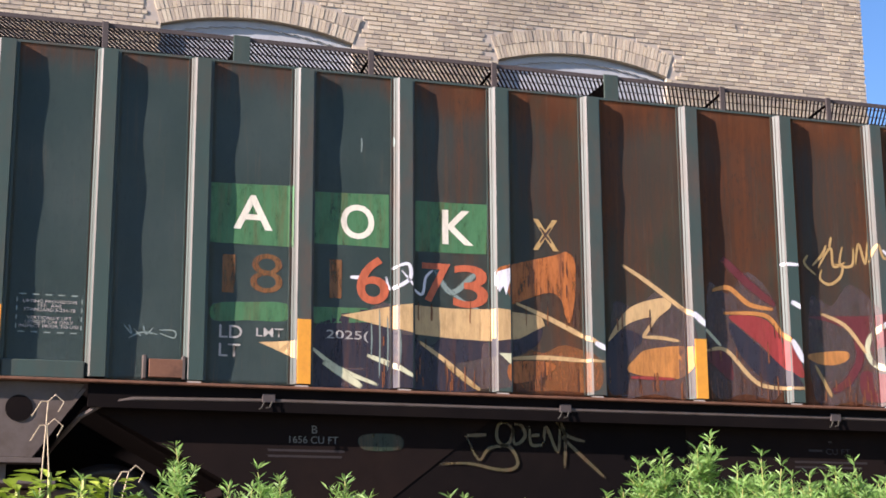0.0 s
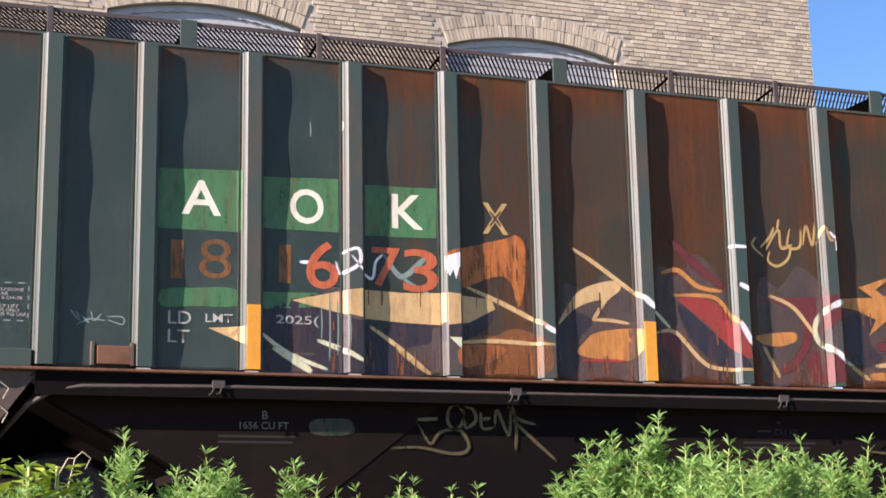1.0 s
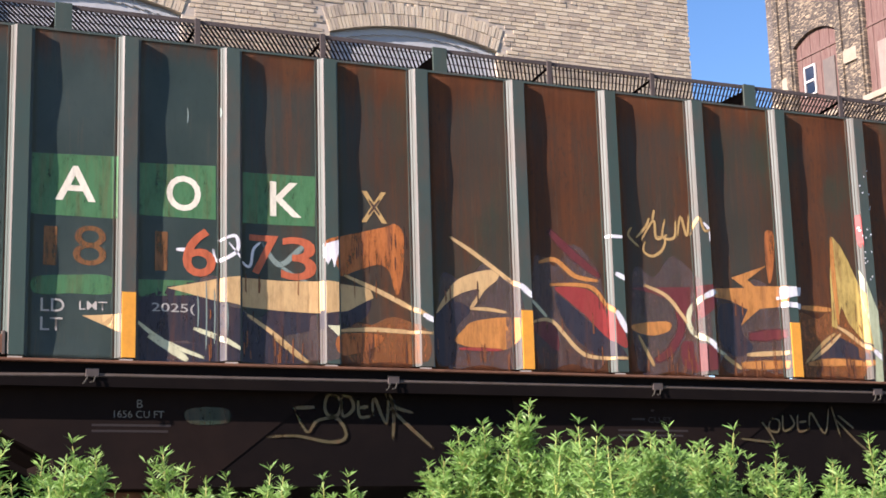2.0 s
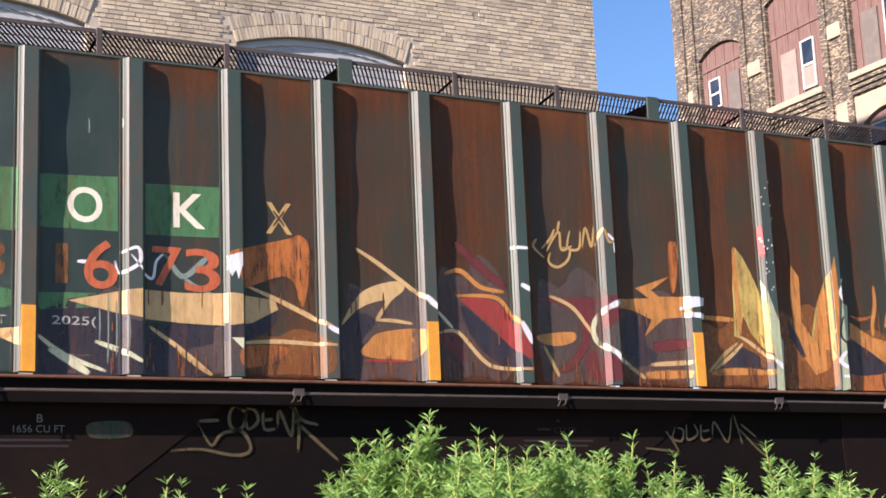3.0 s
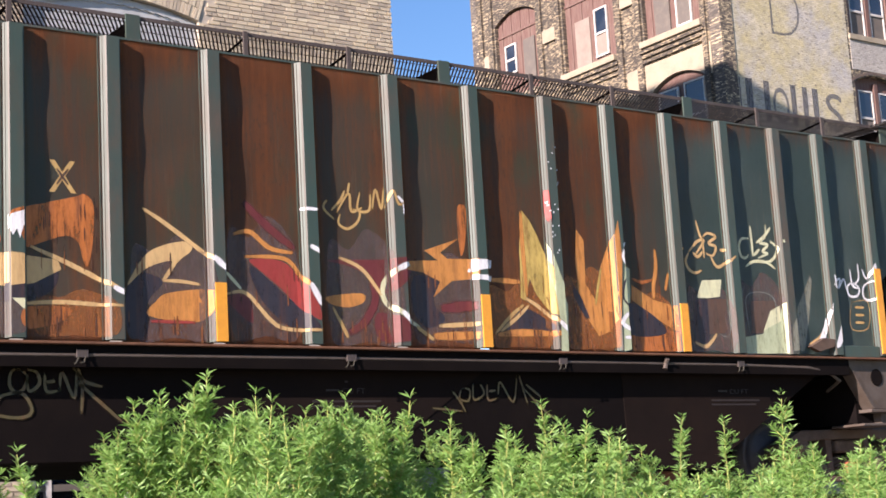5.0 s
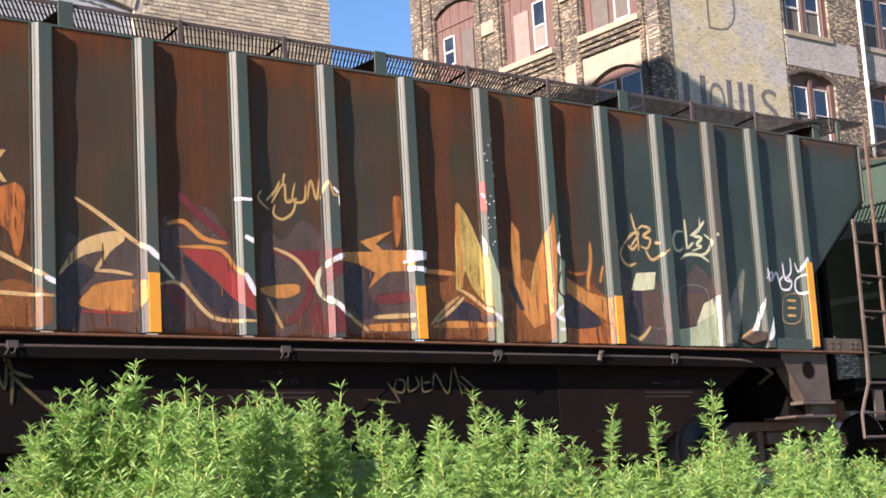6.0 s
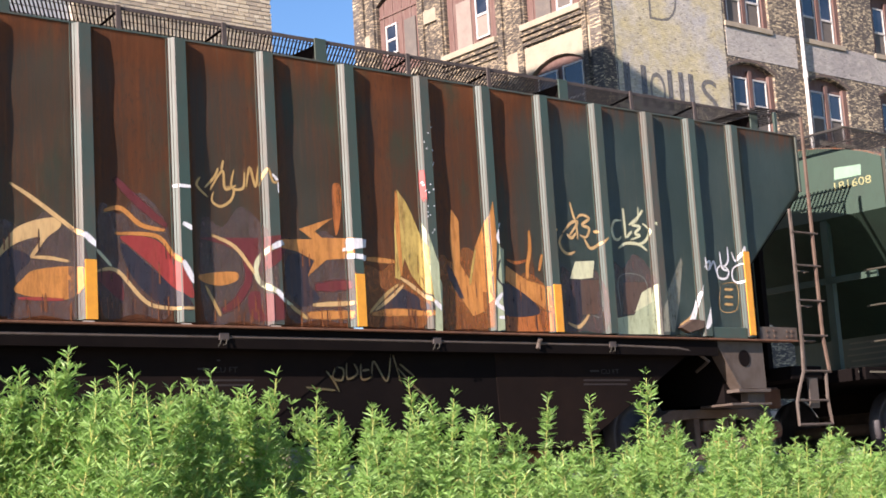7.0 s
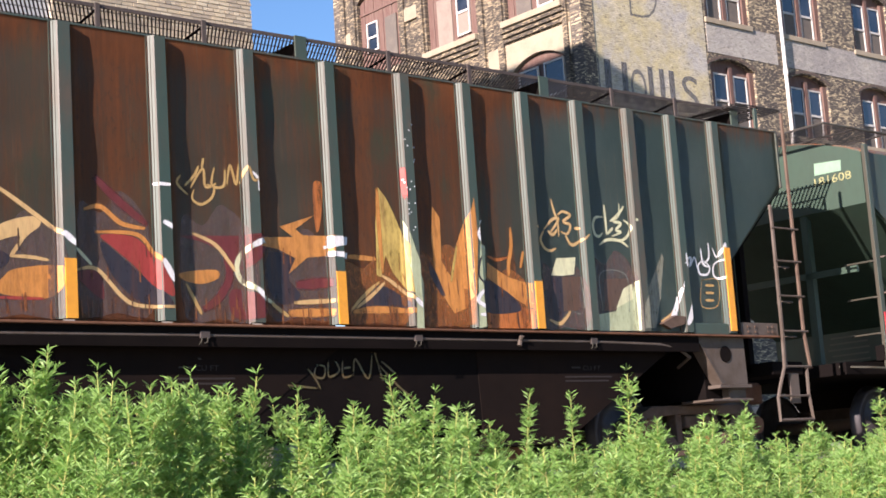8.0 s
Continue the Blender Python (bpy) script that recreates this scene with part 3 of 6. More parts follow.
    # train line along the sill
    pts = [(-0.32, 0.6, 0.9), (-0.26, 0.3, 0.98), (-0.14, 0.1, 1.12), (0.02, 0.05, 1.215), (0.2, 0.04, 1.243), (1.1, 0.04, 1.26), (5.6, 0.04, 1.272), (10.0, 0.04, 1.268), (10.95, 0.04, 1.25), (11.25, 0.05, 1.215), (11.5, 0.12, 1.13), (11.62, 0.4, 1.05)]
    part("air_pipe", rod(bmesh.new(), pts, 0.017, 8), GRIME, car, "grey steel air pipe")
    for x in (1.12, 3.33, 5.6, 7.79, 10.0):
        bm = cube(x - 0.045, x + 0.045, 0.012, 0.046, SILL - 0.135, SILL - 0.076, 0.004)
        clip = part("pipe_clip", bm, DARKBAR, car)
        part("clip_hook", rod(bmesh.new(), [(x - 0.03, 0.01, 1.25), (x - 0.055, 0.0, 1.205), (x - 0.07, 0.0, 1.195)], 0.005, 6), EDGE, clip)
        part("clip_hook", rod(bmesh.new(), [(x + 0.02, 0.01, 1.25), (x + 0.005, 0.0, 1.21), (x - 0.02, 0.0, 1.205)], 0.005, 6), EDGE, clip)
    part("pipe_tee", rod(bmesh.new(), [(9.02, 0.0, 1.31), (9.02, 0.03, 1.27), (9.0, 0.02, 1.215)], 0.024, 8), GRIME, car)
    # low fittings on the panels
    part("placard_board", cube(0.29, 0.52, 0.0, 0.03, SILL + 0.01, SILL + 0.135, 0.004), RUST, car, "rusty placard board")
    for x in (0.26, 0.525):
        part("placard_bracket", cube(x - 0.012, x + 0.012, 0.0, 0.075, SILL + 0.0, SILL + 0.16, 0.004), GRIME, car)
    for a, b in ((RIBS[0] + 0.02, RIBS[1] - FACE - 0.035), (RIBS[-2] + 0.02, RIBS[-1] - FACE - 0.02)):
        part("jacking_pad", cube(a, b, 0.012, 0.075, SILL - 0.02, SILL + 0.1, 0.008), RIB, car)
    part("vibrator_bracket", prism(bmesh.new(), [(10.99, SILL + 0.08), (11.2, SILL + 0.17), (11.36, SILL + 0.16), (11.34, SILL + 0.08), (11.12, SILL + 0.03)], 0.0, 0.07, bevel=0.004), TRUCK, car)
    # bolster brackets over the trucks
    for cx, way in ((12.0, 1), (-0.54, -1)):
        def at(d):
            return cx + way * d
        bm = prism(bmesh.new(), [(at(-0.42), SILL - 0.045), (at(0.32), SILL - 0.045), (at(0.33), 0.84), (at(-0.08), 0.84)], 0.06, 0.085)
        br = part("bolster_plate", bm, GRIME, car, "grimy grey bolster plate with a black disc as hole")
        # black disc on the solid plate stands in for the hole's darkness
        part("hole_shade_disc", lathe(bmesh.new(), [(0.0, 0.088), (0.02, 0.088)], (at(0.0), 0.052, 1.16), sides=24), BLACK, br, "black disc for the shaded hole")
        part("flange", cube(*sorted((at(-0.16), at(0.36))), 0.03, 0.35, 0.80, 0.835, 0.004), GRIME, br)
        part("flange", prism(bmesh.new(), [(at(-0.43), SILL - 0.08), (at(-0.4), SILL - 0.08), (at(-0.06), 0.84), (at(-0.1), 0.84)], 0.052, 0.2), GRIME, br)
        part("side_bearing", cube(*sorted((at(0.06), at(0.33))), 0.1, 0.5, 0.69, 0.8, 0.006), GRIME, br)
        part("bolster_foot", cube(*sorted((at(-0.26), at(0.4))), 0.06, 0.5, 0.665, 0.69, 0.005), GRIME, br)
        part("bolster", cube(*sorted((at(-0.2), at(0.3))), 0.2, WIDE - 0.2, 0.7, 1.2), BLACK, car)
    # end ladders, grab irons and steps
    part("end_sill_bracket", cube(12.27, 12.9, 0.03, 0.06, SILL - 0.03, SILL + 0.12, 0.004), GRIME, car, "bolted steel bracket")
    for x in (12.38, 12.5, 12.72, 12.8):
        for z in (SILL + 0.02, SILL + 0.075):
            part("bolt", lathe(bmesh.new(), [(0, 0.014), (0.014, 0.012)], (x, 0.018, z), sides=8), TRUCK, car)
    lad = part("side_ladder", rod(bmesh.new(), [(12.93, 0.0, 2.82), (12.91, -0.02, 2.6), (12.9, -0.02, 1.4), (12.88, -0.02, 1.02)], 0.022, 6), GRIME, car, "grey steel corner ladder with a step below")
    part("stile", prism(bmesh.new(), [(12.9, 2.8), (12.935, 2.62), (12.93, 1.0), (12.87, 1.0)], -0.028, -0.02), GRIME, lad)
    part("stile", rod(bmesh.new(), [(13.27, -0.02, 3.9), (13.27, -0.02, 2.9), (13.28, -0.02, 1.4), (13.34, -0.02, 1.0)], 0.022, 6), TRUCK, lad)
    for z in (1.02, 1.41, 1.8, 2.19, 2.56):
        part("rung", rod(bmesh.new(), [(12.88, -0.035, z), (13.34, -0.035, z)], 0.012, 6), GRIME, lad)
        if 1.2 < z < 2.5:
            part("grab_iron", rod(bmesh.new(), [(13.05, 0.12, z - 0.05), (13.05, 0.06, z - 0.05), (13.24, 0.06, z - 0.05), (13.24, 0.12, z - 0.05)], 0.01, 6), GRIME, lad)
    part("step", rod(bmesh.new(), [(12.88, -0.02, 1.02), (12.78, -0.02, 0.82), (12.72, -0.02, 0.68), (12.72, -0.02, 0.44), (13.3, -0.02, 0.44), (13.26, -0.02, 0.72), (13.27, -0.02, 1.02)], 0.02, 6), GRIME, lad)
    part("step_plate", cube(12.98, 13.14, 0.0, 0.03, 0.62, 0.95, 0.006), GRIME, lad)
    part("step_rung", rod(bmesh.new(), [(12.73, -0.03, 0.7), (13.27, -0.03, 0.7)], 0.012, 6), GRIME, lad)
    part("end_beam", cube(12.95, 13.5, 0.2, WIDE - 0.2, 0.95, 1.1, 0.01), BLACK, car)
    part("end_stiffener", cube(12.5, 12.58, 0.3, 0.38, 1.0, 2.4), BLACK, car)
    part("end_stiffener", cube(12.95, 13.03, 0.5, 0.58, 1.0, 2.9), BLACK, car)
    part("brake_reservoir", rod(bmesh.new(), [(12.3, 0.9, 1.45), (13.0, 0.9, 1.45)], 0.2, 20), BLACK, car)
    part("routing_board", cube(12.28, 12.46, 0.2, 0.22, 1.13, 1.25, 0.003), EDGE, car)
    part("coupler", cube(13.4, 14.0, WIDE / 2 - 0.12, WIDE / 2 + 0.12, 0.72, 0.98, 0.03), RUST, car)
    part("roof_hatch_trough", cube(CAR_L + 0.5, CAR_R - 0.5, 1.25, 1.95, EAVE + 0.2, EAVE + 0.36, 0.03), SIDE, car)
    return car


def truck(cx, name_group):
    """A three-piece freight truck: side frames with two windows, springs and two wheelsets."""
    t = thing("freight_truck", "brown cast-steel freight truck with springs under the car", "railway truck", (cx, TRACK_Y, 0), name_group)
    for s in (-1, 1):
        y = s * 1.0
        for wx in (-0.89, 0.89):
            w = part("wheel", lathe(bmesh.new(), [(-0.07, 0.08), (-0.07, 0.2), (-0.03, 0.25), (-0.03, 0.34), (-0.065, 0.37), (-0.065, 0.425), (0.03, 0.42), (0.045, 0.455), (0.065, 0.44), (0.065, 0.36), (0.02, 0.33), (0.02, 0.1)], (0, 0, 0), sides=44), WHEEL, t, "dark steel wheel with a polished rim", True)
            w.matrix_basis = pose(wx, s * 0.7525, 0.42, 0, 0, 0 if s < 0 else 180)
        # outline of the side frame with its bolster window and two side windows
        bm = bmesh.new()
        prism(bm, [(-1.05, 0.52), (-0.7, 0.66), (0.7, 0.66), (1.05, 0.52), (1.1, 0.42), (0.98, 0.42), (0.8, 0.53), (0.4, 0.56), (-0.4, 0.56), (-0.8, 0.53), (-0.98, 0.42), (-1.1, 0.42)], y - 0.09, y + 0.09, bevel=0.012)
        frame_ob = part("side_frame", bm, TRUCK, t)
        for k in (-1, 1):
            part("tension_arm", prism(bmesh.new(), [(k * 0.78, 0.54), (k * 0.62, 0.55), (k * 0.28, 0.2), (k * 0.38, 0.13)], y - 0.08, y + 0.08, bevel=0.01), TRUCK, frame_ob)
            part("column", prism(bmesh.new(), [(k * 0.25, 0.57), (k * 0.34, 0.57), (k * 0.33, 0.15), (k * 0.24, 0.15)], y - 0.07, y + 0.07, bevel=0.01), TRUCK, frame_ob)
            part("journal_box", lathe(bmesh.new(), [(-0.13, 0.06), (-0.12, 0.095), (-0.03, 0.1), (-0.02, 0.125), (0.09, 0.125)], (k * 0.89, y * 1.06, 0.42), sides=16), RUST, frame_ob, "rusty bearing end cap")
        part("spring_seat", cube(-0.38, 0.38, y - 0.1, y + 0.1, 0.12, 0.18, 0.01), TRUCK, frame_ob)
        for k in (-0.16, 0, 0.16):
            coil = [(k + 0.055 * math.cos(a), y - 0.02 + 0.055 * math.sin(a), 0.18 + 0.2 * a / 31.4) for a in [31.4 * j / 60 for j in range(61)]]
            part("spring", rod(bmesh.new(), coil, 0.014, 5), TRUCK, frame_ob)
        part("bolster_end", cube(-0.2, 0.2, y - 0.09, y + 0.09, 0.42, 0.55, 0.02), TRUCK, frame_ob)
        part("wedge_pocket", cube(-0.11, 0.1, y - 0.14, y - 0.1, 0.2, 0.32, 0.015), REDRUST, frame_ob, "orange-red painted casting")
    for wx in (-0.89, 0.89):
        part("axle", rod(bmesh.new(), [(wx, -1.05, 0.42), (wx, 1.05, 0.42)], 0.075, 14), TRUCK, t)
    part("truck_bolster", cube(-0.2, 0.2, -0.9, 0.9, 0.45, 0.66, 0.02), TRUCK, t)
    return t


def second_car():
    """The end of the next car of the train."""
    x0 = 14.86
    car = thing("neighbour_hopper_car", "green covered hopper car with a curved roof, coupled behind", "railway car")
    n = 14
    top = [(0.06 + 3.08 * k / n, 3.62 + 0.33 * math.sin(math.pi * k / n) ** 0.8) for k in range(n + 1)]
    part("end_wall", prism(bmesh.new(), [(0.06, 3.0), *top, (3.14, 3.0)], x0, x0 + 0.03, "x"), GREEN2, car, "green end wall, toned for the sun")
    part("roof", prism(bmesh.new(), [(0.03, 3.58), *[(y, z + 0.02) for y, z in top], (3.17, 3.58)], x0 + 0.04, x0 + 15, "x"), SIDE, car)
    # the end slopes in under the load, pitched to dodge sun; sides cut to match
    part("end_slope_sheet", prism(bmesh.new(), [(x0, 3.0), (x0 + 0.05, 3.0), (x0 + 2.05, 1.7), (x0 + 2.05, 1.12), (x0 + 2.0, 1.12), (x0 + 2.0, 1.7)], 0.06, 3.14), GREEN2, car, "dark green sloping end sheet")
    part("side_wall", prism(bmesh.new(), [(x0 + 0.06, 2.98), (x0 + 2.06, 1.68), (x0 + 2.06, 1.14), (x0 + 15, 1.14), (x0 + 15, 3.61), (x0 + 0.035, 3.61)], 0.03, 0.058), RIB, car, "green side wall")
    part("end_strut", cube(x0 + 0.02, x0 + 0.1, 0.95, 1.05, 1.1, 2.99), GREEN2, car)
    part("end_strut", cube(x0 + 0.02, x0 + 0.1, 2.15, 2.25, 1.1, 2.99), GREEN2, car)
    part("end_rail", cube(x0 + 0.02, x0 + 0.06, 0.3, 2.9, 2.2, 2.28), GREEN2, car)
    part("far_wall", cube(x0 + 0.04, x0 + 15, 3.145, 3.17, 3.0, 3.57), RIB, car)
    part("hopper", prism(bmesh.new(), [(x0 + 1.7, 1.25), (x0 + 5, 1.25), (x0 + 4, 0.25), (x0 + 2.7, 0.25)], 0.15, 3.05), HOPPER, car)
    part("side_sill", cube(x0 - 0.05, x0 + 15, 0.0, 0.12, 1.1, 1.28, 0.006), BLACK, car)
    part("platform", cube(x0 - 0.55, x0 + 1.8, 0.2, 3.0, 0.95, 1.1, 0.01), BLACK, car)
    part("coupler", cube(x0 - 0.9, x0 - 0.5, 1.48, 1.72, 0.72, 0.98, 0.03), RUST, car)
    post = part("corner_post", cube(x0 - 0.03, x0 + 0.05, -0.02, 0.028, 0.98, 3.7, 0.006), RIB, car, "pale green corner post")
    part("post_edge", cube(x0 - 0.034, x0 - 0.03, -0.016, 0.025, 1.0, 3.68), EDGE, post)
    for z in (1.42, 1.85, 2.28):
        part("grab_iron", rod(bmesh.new(), [(x0 - 0.02, 0.01, z), (x0 - 0.06, 0.05, z), (x0 - 0.06, 0.4, z), (x0 - 0.02, 0.44, z)], 0.012, 6), EDGE, car, "pale steel grab iron")
        part("grab_iron", rod(bmesh.new(), [(x0 + 0.06, 0.02, z + 0.05), (x0 + 0.07, -0.06, z + 0.05), (x0 + 0.5, -0.06, z + 0.05), (x0 + 0.5, 0.02, z + 0.05)], 0.012, 6), GRIME, car)
    part("ladder_stile", rod(bmesh.new(), [(x0 + 0.5, -0.04, 2.85), (x0 + 0.5, -0.04, 0.5)], 0.02, 6), GRIME, car)
    part("reflector_red", cube(x0 + 0.0, x0 + 0.1, -0.03, -0.021, 1.23, 1.67, 0.002), REFRED, post, "red reflective strip")
    part("reflector_green", cube(x0 + 0.14, x0 + 0.34, -0.034, -0.022, 1.22, 1.68, 0.004), MINT, post, "mint green reflective plate")
    part("step", rod(bmesh.new(), [(x0 - 0.02, -0.02, 1.0), (x0 - 0.02, -0.02, 0.45), (x0 + 0.45, -0.02, 0.45), (x0 + 0.45, -0.02, 1.0)], 0.02, 6), GRIME, post)
    part("cut_lever", rod(bmesh.new(), [(x0 - 0.55, 0.3, 1.05), (x0 - 0.3, 0.05, 1.02), (x0 + 0.0, -0.03, 1.0), (x0 + 0.02, -0.03, 0.8)], 0.014, 6), EDGE, car)
    part("white_patch", prism(bmesh.new(), [(0.75, 3.46), (0.36, 3.45), (0.35, 3.58), (0.74, 3.61)], x0 - 0.004, x0 - 0.001, "x"), MINTW, car, "pale mint patch on the end wall")
    for k in range(5):
        part("stencil_line", cube(x0 + 1.992, x0 + 1.998, 1.6 + 0.02 * (k % 2), 2.2 + 0.03 * (k % 3), 1.62 - 0.08 * k, 1.64 - 0.08 * k), DIM, car)
    # roof walk over the end
    bm = bmesh.new()
    for k in range(56):
        y = 0.33 + k * 0.046
        box(bm, x0 - 0.36, x0 + 0.97, y, y + 0.012, 3.992, 4.0)
    for x in (x0 - 0.38, x0 + 0.3, x0 + 0.97):
        box(bm, x, x + 0.02, 0.3, 2.9, 3.975, 3.995)
    part("roof_walk_grating", bm, GRATE, car)
    rail = [(x0 + 1.9, 0.2, 3.86), (x0 + 0.95, 0.26, 3.97), (x0 - 0.36, 0.29, 3.99), (x0 - 0.37, 1.9, 3.99)]
    part("roof_handrail", rod(bmesh.new(), rail, 0.016, 6), EDGE, car)
    for k in range(5):
        part("rib", cube(x0 + 1.9 + k * 0.9, x0 + 2.0 + k * 0.9, -0.02, 0.028, 1.29, 3.55), RIB, car)
    return car


REFRED = worn("red_reflector", (0.5, 0.03, 0.04), (0.4, 0.03, 0.03), 6, 0.4)
MINT = worn("mint_green_reflector", (0.03, 0.42, 0.28), (0.04, 0.36, 0.25), 6, 0.4)
MINTW = worn("pale_mint_patch", (0.2, 0.33, 0.24), (0.17, 0.28, 0.2), 6, 0.6)
CAR = hopper_car()
truck(12.0, "trucks of the train")
truck(-0.75, "trucks of the train")
truck(16.6, "trucks of the train")
CAR_B = second_car()
# truck of an unseen twin car, added to keep sun off the underframe
truck(-5.2, "trucks of the train")


# ---- the brick mill behind the track ----
WALL_Y, EDGE_X, HIGH = 11.5, 13.88, 32.0
ARCHES = [(1.78, 4.73), (7.12, 10.07)]
SPRING, RISE, RING = 8.26, 0.23, 0.4


def arch_curve(a, b, spring, rise, n=16, grow=0.0):
    half = (b - a) / 2
    r = (half * half + rise * rise) / (2 * rise)
    c = (a + half, spring + rise - r)
    ang = math.asin(half / r)
    return [(c[0] + (r + grow) * math.sin(-ang + 2 * ang * k / n), c[1] + (r + grow) * math.cos(-ang + 2 * ang * k / n)) for k in range(n + 1)], c, r, ang


def mill():
    wall = thing("wall_mill", "old cream brick mill wall with arched windows, weathered grey in patches", "wall", kind="structure")
    y0, y1 = WALL_Y + 0.014, WALL_Y + 0.5
    top = 9.3
    xs = [-14.0] + [v for a in ARCHES for v in a] + [EDGE_X - 0.02]
    # piers between the windows
    for a, b in zip(xs[::2], xs[1::2]):
        part("pier", cube(a, b, y0, y1, -0.6, top), MORTAR, wall)
    part("upper_wall", cube(-14, EDGE_X - 0.02, y0, y1, top, HIGH), MORTAR, wall)
    part("flank_wall", cube(EDGE_X - 0.5, EDGE_X - 0.02, y1, WALL_Y + 26, -0.6, HIGH), FLANK, wall)
    part("back_wall", cube(-14, EDGE_X - 0.02, WALL_Y + 26, WALL_Y + 26.4, -0.6, HIGH), MORTAR, wall)
    part("end_wall", cube(-14, -13.5, y1, WALL_Y + 26, -0.6, HIGH), FLANK, wall)
    roof = tagged(finish("roof_mill", cube(-14, EDGE_X, WALL_Y + 0.1, WALL_Y + 26.4, HIGH, HIGH + 0.3), ROOFING), "flat dark roof of the mill", "roof", kind="structure")
    for a, b in ARCHES:
        curve, c, r, ang = arch_curve(a, b, SPRING, RISE)
        part("spandrel", prism(bmesh.new(), [*curve, (b, top), (a, top)], y0, y1), MORTAR, wall)
        part("breast", cube(a, b, y0, y1, 2.6, 5.0), MORTAR, wall)
        win = thing("window_mill", "arched window with pale boards toned blue-grey for shade in the mill wall", "window", kind="structure")
        head = [(x, z - 0.004) for x, z in curve]
        part("head_board", prism(bmesh.new(), [*head, (b - 0.003, SPRING - 0.5), (a + 0.003, SPRING - 0.5)], y0 + 0.10, y0 + 0.16), BLUEGREY, win)
        inner, *_ = arch_curve(a + 0.01, b - 0.01, SPRING - 0.05, RISE, 16)
        for (xa, za), (xb, zb) in zip(inner, inner[1:]):
            part("head_rim", prism(bmesh.new(), [(xa, za), (xb, zb), (xb, zb - 0.09), (xa, za - 0.06)], y0 + 0.07, y0 + 0.1), BLUEGREY, win)
        for k in range(5):
            x = a + 0.02 + (b - a - 0.1) * k / 4
            part("mullion", cube(x, x + 0.07, y0 + 0.08, y0 + 0.15, 5.05, SPRING - 0.5), FRAME, win)
        part("pane", cube(a + 0.01, b - 0.01, y0 + 0.17, y0 + 0.18, 5.02, SPRING - 0.4), GLASS, win)
        part("sill", cube(a - 0.05, b + 0.05, y0 - 0.1, y0 + 0.2, 4.9, 5.01, 0.01), STONE, win)
        low = thing("window_low", "dark ground-floor opening with pale posts", "window", kind="structure")
        part("pane", cube(a + 0.01, b - 0.01, y0 + 0.2, y0 + 0.21, -0.5, 2.59), GLASS, low)
        for k in (0.02, 0.1, 0.52, 0.9):
            x = a + (b - a) * k
            part("post", cube(x, x + 0.09, y0 + 0.08, y0 + 0.18, -0.5, 2.58), FRAME, low)
        part("rail", cube(a + 0.01, b - 0.01, y0 + 0.09, y0 + 0.17, 0.72, 0.82), GREYP, low)
    return wall


FLANK = brick_sheet("cream_brickwork_flank", (0.5, 0.42, 0.31), (0.44, 0.36, 0.27), (0.34, 0.29, 0.23), axis="y")
mill_wall = mill()


# ---- the blackened warehouse further on ----
BY, BX, BTOP = 33.5, 45.2, 31.0
WINS = [(53.4, 56.6), (59.1, 62.25), (64.9, 68.0)]


def sash(win, x0, x1, y, z0, z1, axis="x", glass=None):
    """One window sash: white frame, meeting rail and two panes."""
    def b(u0, u1, d0, d1, v0, v1):
        return cube(u0, u1, y + d0, y + d1, v0, v1) if axis == "x" else cube(y + d0, y + d1, u0, u1, v0, v1)
    w = 0.075
    part("sash_frame", b(x0, x0 + w, 0, 0.08, z0, z1), FRAME, win)
    part("sash_frame", b(x1 - w, x1, 0, 0.08, z0, z1), FRAME, win)
    part("sash_frame", b(x0 + w, x1 - w, 0, 0.08, z1 - w, z1), FRAME, win)
    part("sash_frame", b(x0 + w, x1 - w, 0, 0.08, z0, z0 + w), FRAME, win)
    mid = z0 + (z1 - z0) * 0.48
    part("meeting_rail", b(x0 + w, x1 - w, 0.0, 0.06, mid - 0.05, mid + 0.05), FRAME, win)
    part("pane", b(x0 + w, x1 - w, 0.04, 0.05, mid + 0.05, z1 - w), GLASS, win)
    part("pane", b(x0 + w, x1 - w, 0.05, 0.06, z0 + w, mid - 0.05), glass or GREYP, win, "lower pane")


